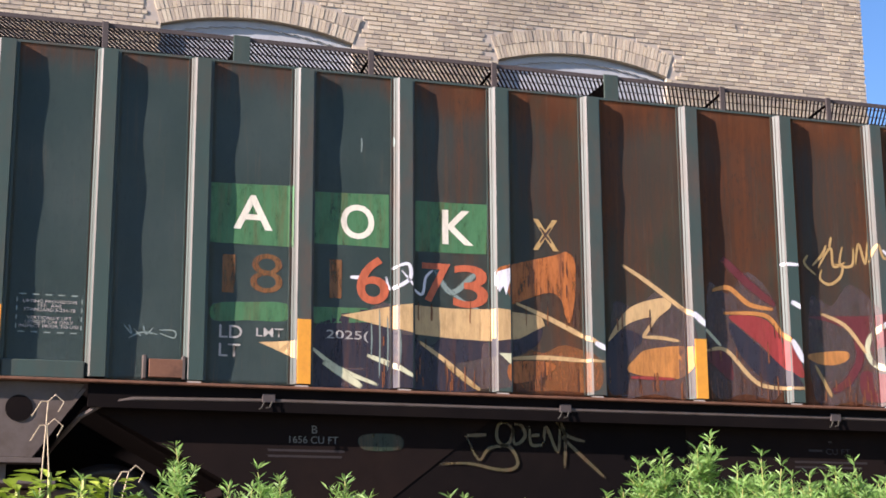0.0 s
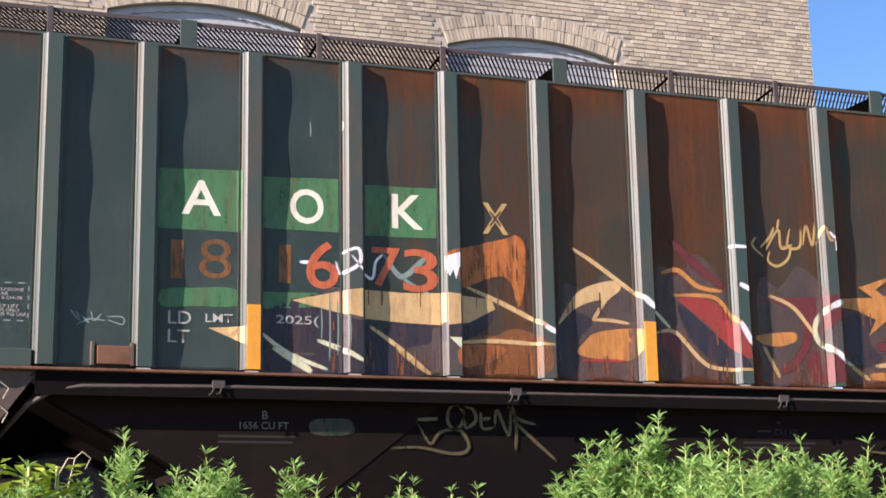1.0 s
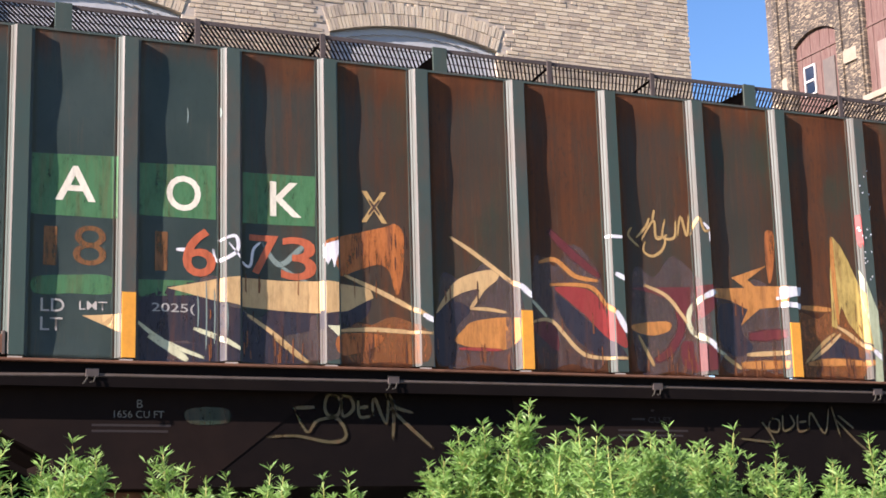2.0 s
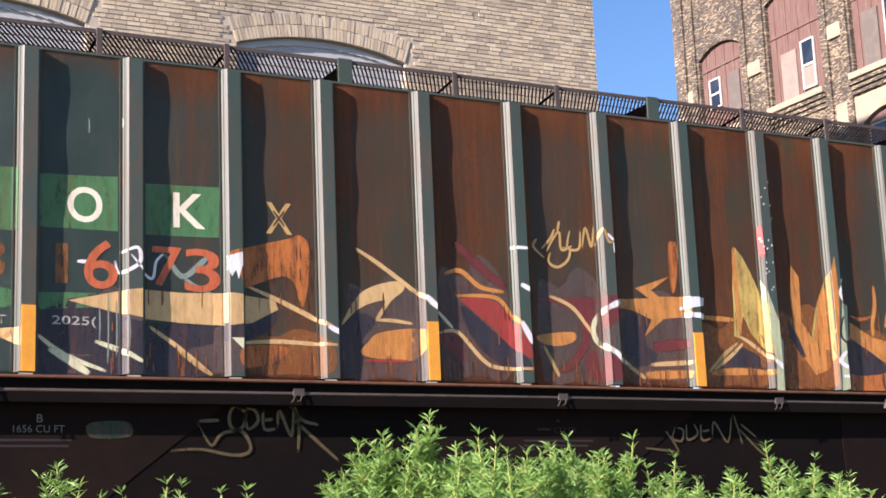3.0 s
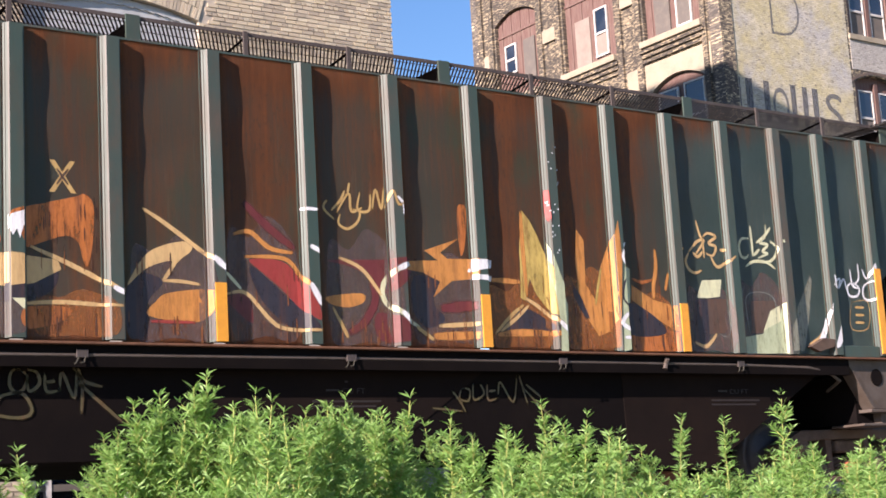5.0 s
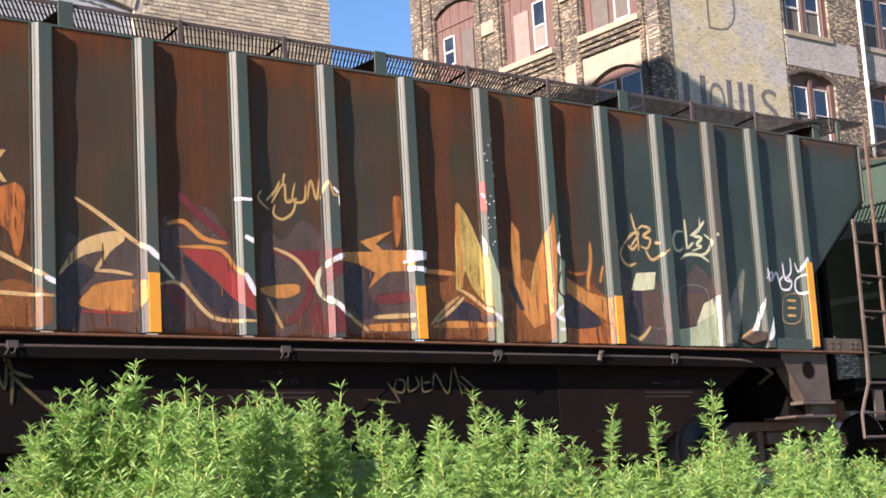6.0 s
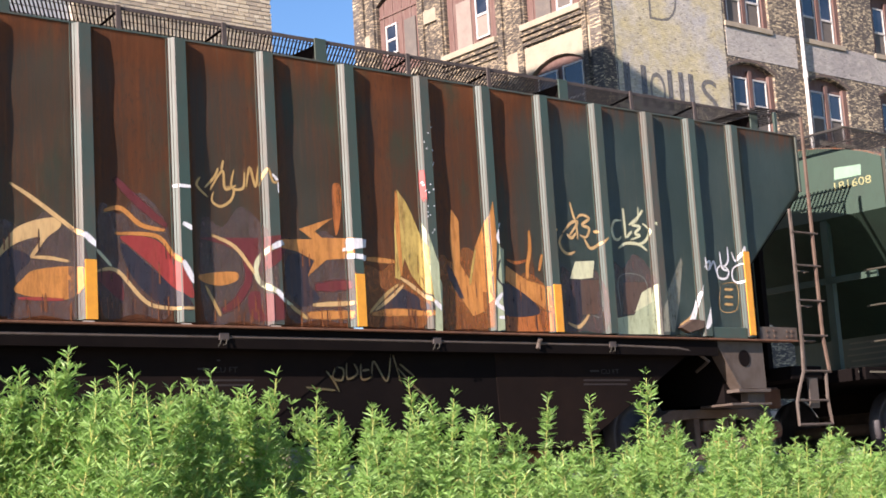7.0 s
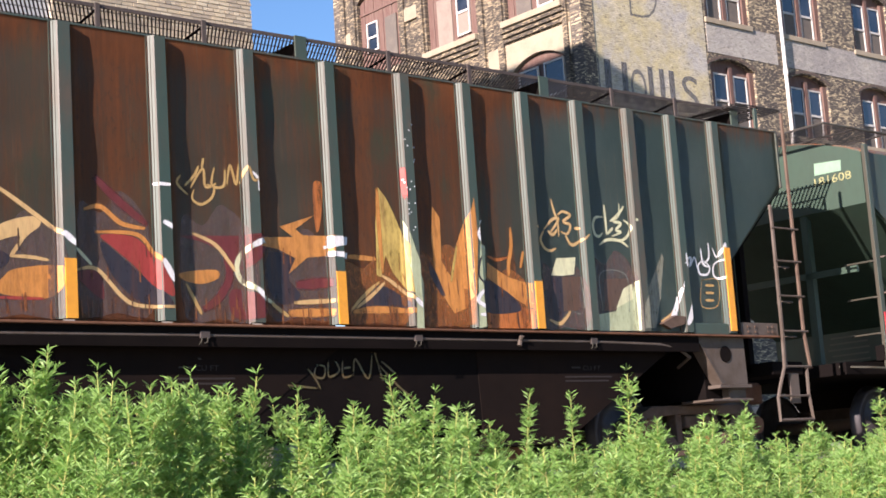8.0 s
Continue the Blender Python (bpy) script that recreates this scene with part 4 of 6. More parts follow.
def warehouse():
    wall = thing("wall_warehouse", "tall warehouse of blackened cream brick with a faded painted sign", "wall", kind="structure")
    y0, y1 = BY, BY + 0.6
    rows = [(15.6, 18.35, True), (20.6, 23.4, True), (25.7, 28.4, True)]
    xs = [BX] + [v for w in WINS for v in w] + [76.0]
    for a, b in zip(xs[::2], xs[1::2]):
        part("pier", cube(a, b, y0, y1, -0.6, BTOP), OLD_X, wall)
    for a, b in WINS:
        floor_z = -0.6
        for z0, z1, _ in rows:
            curve, *_r = arch_curve(a, b, z1, 0.42, 12)
            part("apron", cube(a, b, y0 + 0.002, y1, floor_z, z0), OLD_X, wall)
            nxt = z1 + 1.0
            part("arch", prism(bmesh.new(), [*curve, (b, nxt), (a, nxt)], y0 + 0.002, y1), OLD_X, wall)
            ring, *_r = arch_curve(a - 0.15, b + 0.15, z1 + 0.02, 0.45, 12)
            for (xa, za), (xb, zb) in zip(ring, ring[1:]):
                part("arch_brick", prism(bmesh.new(), [(xa, za), (xb, zb), (xb, zb + 0.13), (xa, za + 0.13)], y0 - 0.024, y0 + 0.002), DARKB, wall)
            floor_z = nxt
            win = thing("window_warehouse", "paired white sash windows in a red-brown boarded arch", "window", kind="structure")
            part("boarding", prism(bmesh.new(), [*[(x, z - 0.01) for x, z in curve], (b - 0.01, z0), (a + 0.01, z0)], y0 + 0.3, y0 + 0.36), BOARD, win, "red-brown boards")
            mid = (a + b) / 2
            sash(win, mid - 1.2, mid - 0.2, y0 + 0.2, z0 + 0.02, z1 - 0.25)
            sash(win, mid + 0.2, mid + 1.2, y0 + 0.2, z0 + 0.02, z1 - 0.25)
            part("reveal", cube(a + 0.005, a + 0.3, y0 + 0.12, y0 + 0.29, z0, z1), BOARD, win)
            part("reveal", cube(b - 0.3, b - 0.005, y0 + 0.12, y0 + 0.29, z0, z1), BOARD, win)
            part("post", cube(mid - 0.12, mid + 0.12, y0 + 0.16, y0 + 0.29, z0, z1 + 0.1), BOARD, win)
            part("sill", cube(a - 0.1, b + 0.1, y0 - 0.1, y0 + 0.3, z0 - 0.26, z0 - 0.005, 0.02), STONE, win)
        part("apron", cube(a, b, y0 + 0.002, y1, floor_z, BTOP), OLD_X, wall)
    # painted sign wall and grey band
    part("painted_field", cube(BX + 0.75, 53.2, y0 - 0.02, y0 - 0.002, 3, BTOP - 1), SIGN, wall, "peeling cream wall paint")
    part("quoin", cube(BX - 0.02, BX + 0.72, y0 - 0.05, y0 - 0.002, -0.6, BTOP), OLD_X, wall)
    for a, b in ((53.35, 58.45), (58.95, 76)):
        part("painted_band", cube(a, b, y0 - 0.022, y0 - 0.003, 18.95, 20.45), GREYW, wall, "grey washed band")
    # flank with boarded bays between brick pilasters
    x0, x1 = BX, BX + 0.6
    bays = [(34.5, 38.1), (40.0, 43.6), (45.6, 48.85)]
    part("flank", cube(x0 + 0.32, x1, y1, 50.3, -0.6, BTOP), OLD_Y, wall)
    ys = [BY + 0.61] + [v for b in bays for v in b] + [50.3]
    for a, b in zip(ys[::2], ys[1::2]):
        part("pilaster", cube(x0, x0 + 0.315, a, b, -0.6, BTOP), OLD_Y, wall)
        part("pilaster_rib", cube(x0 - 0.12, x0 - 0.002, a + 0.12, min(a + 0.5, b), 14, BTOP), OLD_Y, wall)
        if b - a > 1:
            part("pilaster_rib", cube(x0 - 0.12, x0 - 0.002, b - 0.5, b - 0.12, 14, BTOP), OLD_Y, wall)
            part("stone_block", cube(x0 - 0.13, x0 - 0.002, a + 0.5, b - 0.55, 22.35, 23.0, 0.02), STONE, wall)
    for k, (a, b) in enumerate(bays):
        floor_z, head = ((20.4, 26.5), (20.4, 25.4), (20.4, 24.35))[k]
        curve, *_r = arch_curve(a, b, head, 0.5, 12)
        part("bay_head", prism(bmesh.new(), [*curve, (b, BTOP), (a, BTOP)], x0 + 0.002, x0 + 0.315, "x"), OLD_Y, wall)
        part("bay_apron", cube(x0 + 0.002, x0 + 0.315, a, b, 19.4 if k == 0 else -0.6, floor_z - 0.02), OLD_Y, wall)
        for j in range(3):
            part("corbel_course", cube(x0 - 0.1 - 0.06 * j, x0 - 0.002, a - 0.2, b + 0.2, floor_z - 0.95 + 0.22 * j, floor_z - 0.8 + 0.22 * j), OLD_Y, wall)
        win = thing("window_flank", "tall arched bay closed with weathered red-brown boards and small windows", "window", kind="structure")
        n = 9
        for j in range(n):
            u0, u1 = a + (b - a) * j / n, a + (b - a) * (j + 1) / n
            part("board", cube(x0 + 0.2 + 0.012 * (j % 2), x0 + 0.3, u0 + 0.01, u1 - 0.01, floor_z, head + 0.45), BOARD, win)
        part("batten", cube(x0 + 0.15, x0 + 0.2, a, b, floor_z + 3.3, floor_z + 3.42), BOARD, win)
        part("sill", cube(x0 - 0.3, x0 + 0.3, a - 0.1, b + 0.1, floor_z - 0.3, floor_z - 0.005, 0.03), STONE, win)
        c = (a + b) / 2
        if k == 2:
            sash(win, c + 0.2, c + 1.08, x0 + 0.1, floor_z + 1.3, floor_z + 2.8, "y", GLASS)
            part("grey_panel", cube(x0 + 0.13, x0 + 0.2, c - 1.25, c - 0.38, floor_z + 0.7, floor_z + 2.75), GREYP, win)
        elif k == 1:
            sash(win, c - 1.2, c - 0.3, x0 + 0.1, floor_z + 0.3, floor_z + 2.6, "y", PALEBOARD)
            part("grey_panel", cube(x0 + 0.13, x0 + 0.2, c + 0.05, c + 1.1, floor_z + 0.1, floor_z + 2.4), PALEBOARD, win)
        else:
            sash(win, c - 1.1, c - 0.15, x0 + 0.1, floor_z + 0.15, floor_z + 2.9, "y")
            part("grey_panel", cube(x0 + 0.13, x0 + 0.2, c + 0.25, c + 1.2, floor_z + 0.15, floor_z + 2.6), GREYP, win)
    a, b = 34.5, 38.0
    curve, *_r = arch_curve(a, b, 17.95, 0.6, 12)
    part("bay_lower", prism(bmesh.new(), [*curve, (39.4, 17.95), (39.4, 19.35), (34.12, 19.35), (34.12, 17.95)], x0 - 0.02, x0 + 0.3, "x"), STONE, wall)
    part("bay_lower_base", cube(x0 + 0.003, x0 + 0.31, 34.5, 38.1, -0.6, 15.0), OLD_Y, wall)
    win = thing("window_arch", "dark arched window with white sashes in a pale stone surround", "window", kind="structure")
    part("boarding", prism(bmesh.new(), [*[(y, z - 0.01) for y, z in curve], (b, 15.02), (a, 15.02)], x0 + 0.2, x0 + 0.26, "x"), BOARD, win)
    sash(win, 34.75, 36.0, x0 + 0.05, 15.1, 18.0, "y", GLASS)
    sash(win, 36.35, 37.6, x0 + 0.05, 15.1, 17.95, "y", GLASS)
    part("back_wall", cube(BX, 76, 50.31, 50.8, -0.6, BTOP), OLD_X, wall)
    part("end_wall", cube(75.5, 76, y1, 50.3, -0.6, BTOP), OLD_Y, wall)
    tagged(finish("roof_warehouse", cube(BX - 0.3, 76.3, BY - 0.3, 51, BTOP, BTOP + 0.4), ROOFING), "flat dark roof of the warehouse", "roof", kind="structure")
    pipe = tagged(finish("downpipe", rod(bmesh.new(), [(58.75, BY - 0.2, -0.45), (58.72, BY - 0.2, 18.6), (58.65, BY - 0.2, BTOP - 0.5)], 0.095, 10), FRAME), "tall white downpipe on the warehouse wall", "downpipe")
    for z in (8, 13, 18.5, 24, 29):
        part("pipe_joint", rod(bmesh.new(), [(58.72, BY - 0.2, z), (58.72, BY - 0.2, z + 0.3)], 0.125, 10), FRAME, pipe)
    return wall


DARKB = worn("sooty_arch_brick", (0.1, 0.075, 0.065), (0.19, 0.13, 0.1), 2, 0.9)
WAREHOUSE = warehouse()


# added to cover sunlit ground that showed bright below the car
tagged(finish("cover_wall", cube(14.2, 44.0, 17.0, 17.4, -0.7, 1.7, 0.02), CONCRETE), "low dull grey concrete wall added beyond the track", "wall", kind="structure")


# ---- weeds ----
def leaf(bm, base, way, up, length, width):
    side = way.cross(up)
    if side.length < 1e-3:
        side = Vector((1, 0, 0))
    side.normalize()
    tip = base + way * length + Vector((0, 0, -0.12 * length))
    mid = base + way * length * 0.45 + up * length * 0.05
    a, b, c, d = bm.verts.new(base), bm.verts.new(mid + side * width), bm.verts.new(tip), bm.verts.new(mid - side * width)
    bm.faces.new((a, b, c, d))


def weed(seed, height, full):
    """A tall wild herb: a straight stem, rising side shoots that shorten to the top, and whorls of narrow leaves."""
    rng = random.Random(seed)
    ob = thing("tall_weed", "tall bushy green weed with narrow leaves", "weed")
    stems, leaves = bmesh.new(), bmesh.new()

    def shoot(base, way, length, r, lv):
        n = max(4, int(length / (0.032 if lv == 0 else 0.021)))
        pts, q, d = [base], base.copy(), way.normalized()
        for k in range(n):
            d = (d + Vector((rng.uniform(-1, 1), rng.uniform(-1, 1), rng.uniform(0.2, 0.9))) * (0.035 if lv == 0 else 0.09)).normalized()
            q = q + d * (length / n)
            pts.append(q.copy())
        rod(stems, pts[::2] + ([pts[-1]] if n % 2 else []), [r * (1 - 0.7 * k / n) for k in range(0, n + 2, 2)][:len(pts[::2]) + n % 2], 4 if lv == 0 else 3)
        for k, q in enumerate(pts):
            f = k / n
            if lv == 0 and f < 0.35:
                continue
            tip = k >= n - 1
            for j in range(7 if tip else (4 if lv == 0 else 5)):
                a = 2.4 * (k * 5 + j) + rng.uniform(-0.9, 0.9)
                tilt = (1.2 if tip else 0.65 + 0.35 * f) + rng.uniform(-0.6, 0.6)
                w = Vector((math.cos(a), math.sin(a), tilt)).normalized()
                ln = (0.062 - 0.02 * f if lv == 0 else 0.05 - 0.012 * f) * rng.uniform(0.65, 1.25)
                q = q + way.normalized() * rng.uniform(-0.012, 0.012)
                leaf(leaves, q, w, Vector((rng.uniform(-1, 1), rng.uniform(-1, 1), rng.uniform(-0.2, 1))).normalized(), ln, ln * rng.uniform(0.06, 0.085))
        if lv == 0:
            for k, q in enumerate(pts):
                f = k / n
                if 0.32 < f < 0.95:
                    for j in range(2):
                        if rng.random() > full:
                            continue
                        a = rng.uniform(0, 6.28)
                        ln = min(0.045 + 0.5 * (1 - f), 0.24) * rng.uniform(0.55, 1.15) * (0.6 + 0.4 * full)
                        shoot(q, Vector((math.cos(a), math.sin(a), rng.uniform(0.7, 1.5))), ln, r * 0.45, 1)

    shoot(Vector((0, 0, 0)), Vector((rng.uniform(-0.06, 0.06), rng.uniform(-0.06, 0.06), 1)), height, 0.0055, 0)
    part("stem", stems, STEM, ob)
    part("foliage", leaves, LEAF, ob)
    return ob


def weeds():
    kinds = [weed(11, 1.5, 0.9), weed(12, 1.5, 0.62), weed(13, 1.5, 0.75), weed(14, 1.5, 0.3), weed(15, 1.5, 0.5)]
    for k in kinds:
        k.location = (0, 0, 0)
    rng = random.Random(5)
    used = set()

    def plant(x, y, tip, kind):
        z = lay(x, y) - 0.02
        h = tip - z
        wide = 0.9 * h / 1.5 + 0.3
        m = pose(x, y, z, 0, 0, rng.uniform(0, 360)) @ Matrix.Diagonal((wide, wide, h / 1.5, 1))
        if kind not in used:
            used.add(kind)
            kinds[kind].matrix_basis = m
            tagged(kinds[kind], group="weeds along the track")
        else:
            c = copy_thing(kinds[kind], pose(0, 0, 0))
            c.matrix_basis = m

    # the tips that stand up from the rest: x, height of the tip, kind
    for x, tip, kind in SPIRES:
        plant(x, -5.8 + rng.uniform(-0.12, 0.12), tip, kind)
    for k in range(170):
        x = -1.3 + 8.4 * (k + rng.uniform(-0.5, 0.5)) / 170
        low = 0.2 if x < 0.45 else (0.06 if x < 1.05 else (0.3 if x < 2.25 else 0.2 - 0.04 * max(x - 2.6, 0)))
        tip = low + 0.08 * noise.noise((x * 1.4, 0, 7)) + rng.uniform(-0.12, 0.06)
        plant(x, -5.8 + rng.uniform(-0.4, 0.45), tip, rng.choice((0, 1, 2, 4)))
    for k in range(110):
        x = 0.9 + 6.2 * (k + rng.uniform(-0.4, 0.4)) / 110
        plant(x, -6.4 + rng.uniform(-0.35, 0.3), rng.uniform(-0.12, 0.1) - 0.03 * max(x - 3, 0), rng.choice((0, 1, 2, 4)))
    for k in range(40):
        x = 3.0 + 11 * (k + rng.uniform(-0.4, 0.4)) / 40
        plant(x, -4.0 + rng.uniform(-0.6, 0.5), rng.uniform(-0.15, 0.08), rng.choice((0, 1, 2, 4)))


def dry_stalks():
    """Bare straw-coloured stalks with curled tops, and a low yellow-green plant."""
    for x, tip, lean in ((-0.79, 0.5, 0.03), (-0.7, 0.43, -0.06), (-0.66, 0.3, 0.14)):
        y = -5.85
        z = lay(x, y) - 0.02
        pts = [(x + lean * (k / 8) ** 2, y, z + (tip - z) * k / 8) for k in range(9)]
        ob = tagged(finish("dry_stalk", rod(bmesh.new(), pts, [0.0042 - 0.0003 * k for k in range(9)], 5), TWIG), "bare dry straw-coloured weed stalk", "stalk", "dry stalks")
        top = Vector(pts[-1])
        part("curl", rod(bmesh.new(), [top, top + Vector((0.02, 0, 0.02)), top + Vector((0.045, 0, 0.0)), top + Vector((0.03, 0, -0.03))], 0.0018, 5), TWIG, ob)
        part("curl", rod(bmesh.new(), [top, top + Vector((-0.02, 0, 0.0)), top + Vector((-0.045, 0, -0.045))], 0.0018, 5), TWIG, ob)
    rng = random.Random(31)
    for x, tip in ((-0.84, 0.25), (-0.75, 0.29), (-0.66, 0.27), (-0.58, 0.27), (-0.92, 0.22)):
        y = -5.9 + rng.uniform(-0.08, 0.08)
        z = lay(x, y) - 0.02
        ob = thing("broad_leaf_weed", "low yellow-green broad-leaved weed", "weed", (x, y, z), "yellow-green weeds")
        part("stem", rod(bmesh.new(), [(0, 0, 0), (0.01, 0, (tip - z) / 2), (0, 0, tip - z)], 0.006, 5), STEM, ob)
        bm = bmesh.new()
        for k in range(90):
            a, f = rng.uniform(0, 6.28), rng.uniform(0.75, 1.0)
            w = Vector((math.cos(a), math.sin(a), rng.uniform(-0.2, 0.6))).normalized()
            leaf(bm, Vector((0.03 * math.cos(a), 0.03 * math.sin(a), (tip - z) * f)), w, Vector((0, 0, 1)), rng.uniform(0.04, 0.09), rng.uniform(0.01, 0.018))
        part("foliage", bm, LEAF2, ob)


SPIRES = [(1.25, 0.37, 0), (1.4, 0.42, 0), (1.29, 0.41, 2), (1.55, 0.36, 0), (1.62, 0.33, 2), (1.88, 0.33, 0), (2.0, 0.33, 0), (2.28, 0.26, 0), (2.6, 0.26, 2), (2.95, 0.28, 2), (1.35, 0.46, 0), (1.31, 0.36, 2), (1.44, 0.35, 0), (1.66, 0.38, 1), (1.95, 0.37, 1), (2.08, 0.32, 2), (2.35, 0.3, 1), (2.54, 0.29, 1), (2.85, 0.29, 4), (3.06, 0.37, 3), (3.27, 0.25, 2), (3.52, 0.29, 3), (3.83, 0.28, 3), (4.16, 0.37, 4), (0.9, 0.22, 1), (1.13, 0.32, 1), (0.51, 0.21, 4), (0.65, 0.22, 1), (1.5, 0.32, 0), (1.79, 0.3, 2), (3.15, 0.24, 1), (4.66, 0.2, 4), (5.07, 0.18, 1), (5.88, 0.26, 4), (5.53, 0.12, 2), (-0.41, 0.33, 2), (-0.21, 0.4, 3), (-0.22, 0.27, 2), (-0.07, 0.3, 2), (0.06, 0.32, 1), (0.17, 0.31, 2), (-0.57, 0.26, 1), (0.3, 0.24, 1), (1.2, 0.3, 2)]
weeds()
dry_stalks()


# ---- paint on the car's side ----
GRAFFITI["sail"] = spray("yellow_cream_spray_paint", (0.5, 0.36, 0.1), 0.5, True, 0.6)
GRAFFITI["mint"] = spray("pale_mint_spray_paint", (0.42, 0.47, 0.3), 0.2, False, 0.4)
GRAFFITI["dusty"] = spray("thin_grey_cream_paint", (0.22, 0.22, 0.17), 0.3, False, 0.6)
GRAFFITI["greenish"] = spray("dim_green_patch_paint", (0.011, 0.024, 0.01), 0.3)
GRAFFITI["haze"] = spray("thin_grey_brown_overspray", (0.12, 0.085, 0.08), 0.3, True, 0.8)
GRAFFITI["glow"] = spray("thin_orange_overspray", (0.34, 0.12, 0.032), 0.6, True, 0.8)
GRAFFITI["drip"] = spray("orange_rust_run", (0.24, 0.08, 0.025), 0.3, True, 0.6)
GRAFFITI["dark"] = spray("dark_rust_run", (0.06, 0.025, 0.015), 0.2, True, 0.4)
GRAFFITI["faint"] = spray("thin_grey_scratch_paint", (0.2, 0.26, 0.23), 0.3, False)


def rounded(pts, closed, steps=5):
    """The points joined by smooth curves."""
    n, out = len(pts), []
    for i in range(n if closed else n - 1):
        p = [Vector(pts[(i + k) % n] if closed else pts[min(max(i + k, 0), n - 1)]) for k in (-1, 0, 1, 2)]
        for s in range(steps):
            t = s / steps
            out.append(0.5 * (2 * p[1] + (p[2] - p[0]) * t + (2 * p[0] - 5 * p[1] + 4 * p[2] - p[3]) * t * t + (3 * p[1] - p[0] - 3 * p[2] + p[3]) * t ** 3))
    if not closed:
        out.append(Vector(pts[-1]))
    return out


def lay_on(bm, level, depth):
    """Cuts a flat drawing along the ribs and waves of the side, and lays it on as a film of paint."""
    xs = [v.co.x for v in bm.verts]
    zs = [v.co.z for v in bm.verts]
    cuts = []
    if depth is None:
        for r in RIBS:
            cuts += [(r - FACE - WEB, 0), (r - FACE, 0), (r, 0), (r + 0.008, 0)]
        cuts += [(min(xs) + 0.07 * k, 0) for k in range(1, int((max(xs) - min(xs)) / 0.07) + 1)]
        cuts += [(min(zs) + 0.08 * k, 2) for k in range(1, int((max(zs) - min(zs)) / 0.08) + 1)]
    for at, axis in cuts:
        lo, hi = (min(xs), max(xs)) if axis == 0 else (min(zs), max(zs))
        if lo < at < hi:
            no = (1, 0, 0) if axis == 0 else (0, 0, 1)
            bmesh.ops.bisect_plane(bm, geom=bm.verts[:] + bm.edges[:] + bm.faces[:], plane_co=[at * v for v in no], plane_no=no)
    for v in bm.verts:
        on_web = depth is None and any(r - FACE - WEB * 1.4 < v.co.x < r - FACE - 0.0005 for r in RIBS)
        v.co.y = (surface_y(v.co.x, v.co.z) if depth is None else depth) - 0.0014 - 0.0004 * level - (0.007 if on_web else 0)
    for f in bm.faces:
        f.normal_update()
        if f.normal.y > 0:
            f.normal_flip()


def film_of(outline, fade, full=1.0):
    """A filled outline whose cover of paint thins out within a rim."""
    bm = bmesh.new()
    cover = bm.verts.layers.float.new("cover")
    f = bm.faces.new([bm.verts.new((x, 0, z)) for x, z in outline])
    if fade:
        bmesh.ops.inset_region(bm, faces=[f], thickness=fade, use_even_offset=False, use_boundary=True)
    for v in bm.verts:
        v[cover] = 0.0 if fade and v.is_boundary else full
    bmesh.ops.triangulate(bm, faces=bm.faces[:], ngon_method="EAR_CLIP")
    return bm


def blob(colour, pts, level=0, sharp=False, depth=None):
    """A filled shape of spray paint."""
    bm = film_of(pts if sharp else rounded(pts, True, 4), 0.012 if colour == "green" else (0.09 if colour in ("haze", "glow") else 0.034), 0.52 if colour in ("haze", "glow") else 1.0)
    lay_on(bm, level, depth)
    return part("graffiti_fill", bm, GRAFFITI[colour], CAR)


def line(colour, pts, width, level=1, depth=None):
    """A spray-paint stroke: full in the middle, thinner at both ends and at its edges."""
    c = rounded(pts, False, 6)
    n = len(c)
    bm = bmesh.new()
    cover = bm.verts.layers.float.new("cover")
    prev = None
    for i, q in enumerate(c):
        d = (c[min(i + 1, n - 1)] - c[max(i - 1, 0)]).normalized()
        end = min(1.0, i / (n - 1) * 6, (1 - i / (n - 1)) * 6)
        w = width * 0.62 * (0.6 + 0.4 * math.sin(math.pi * min(max(i / (n - 1), 0.08), 0.92)))
        row = []
        for k, a in ((-1, 0.0), (-0.5, 1.0), (0.5, 1.0), (1, 0.0)):
            v = bm.verts.new((q.x - d.y * w * k, 0, q.y + d.x * w * k))
            v[cover] = a * (0.45 + 0.55 * end)
            row.append(v)
        if prev:
            for k in range(3):
                bm.faces.new((prev[k], prev[k + 1], row[k + 1], row[k]))
        prev = row
    lay_on(bm, level, depth)
    return part("graffiti_stroke", bm, GRAFFITI[colour], CAR)


def low_line(colour, pts, width, level=1):
    return line(colour, pts, width, level, 0.159)


def low_blob(colour, pts, level=1):
    return blob(colour, pts, level, False, 0.159)


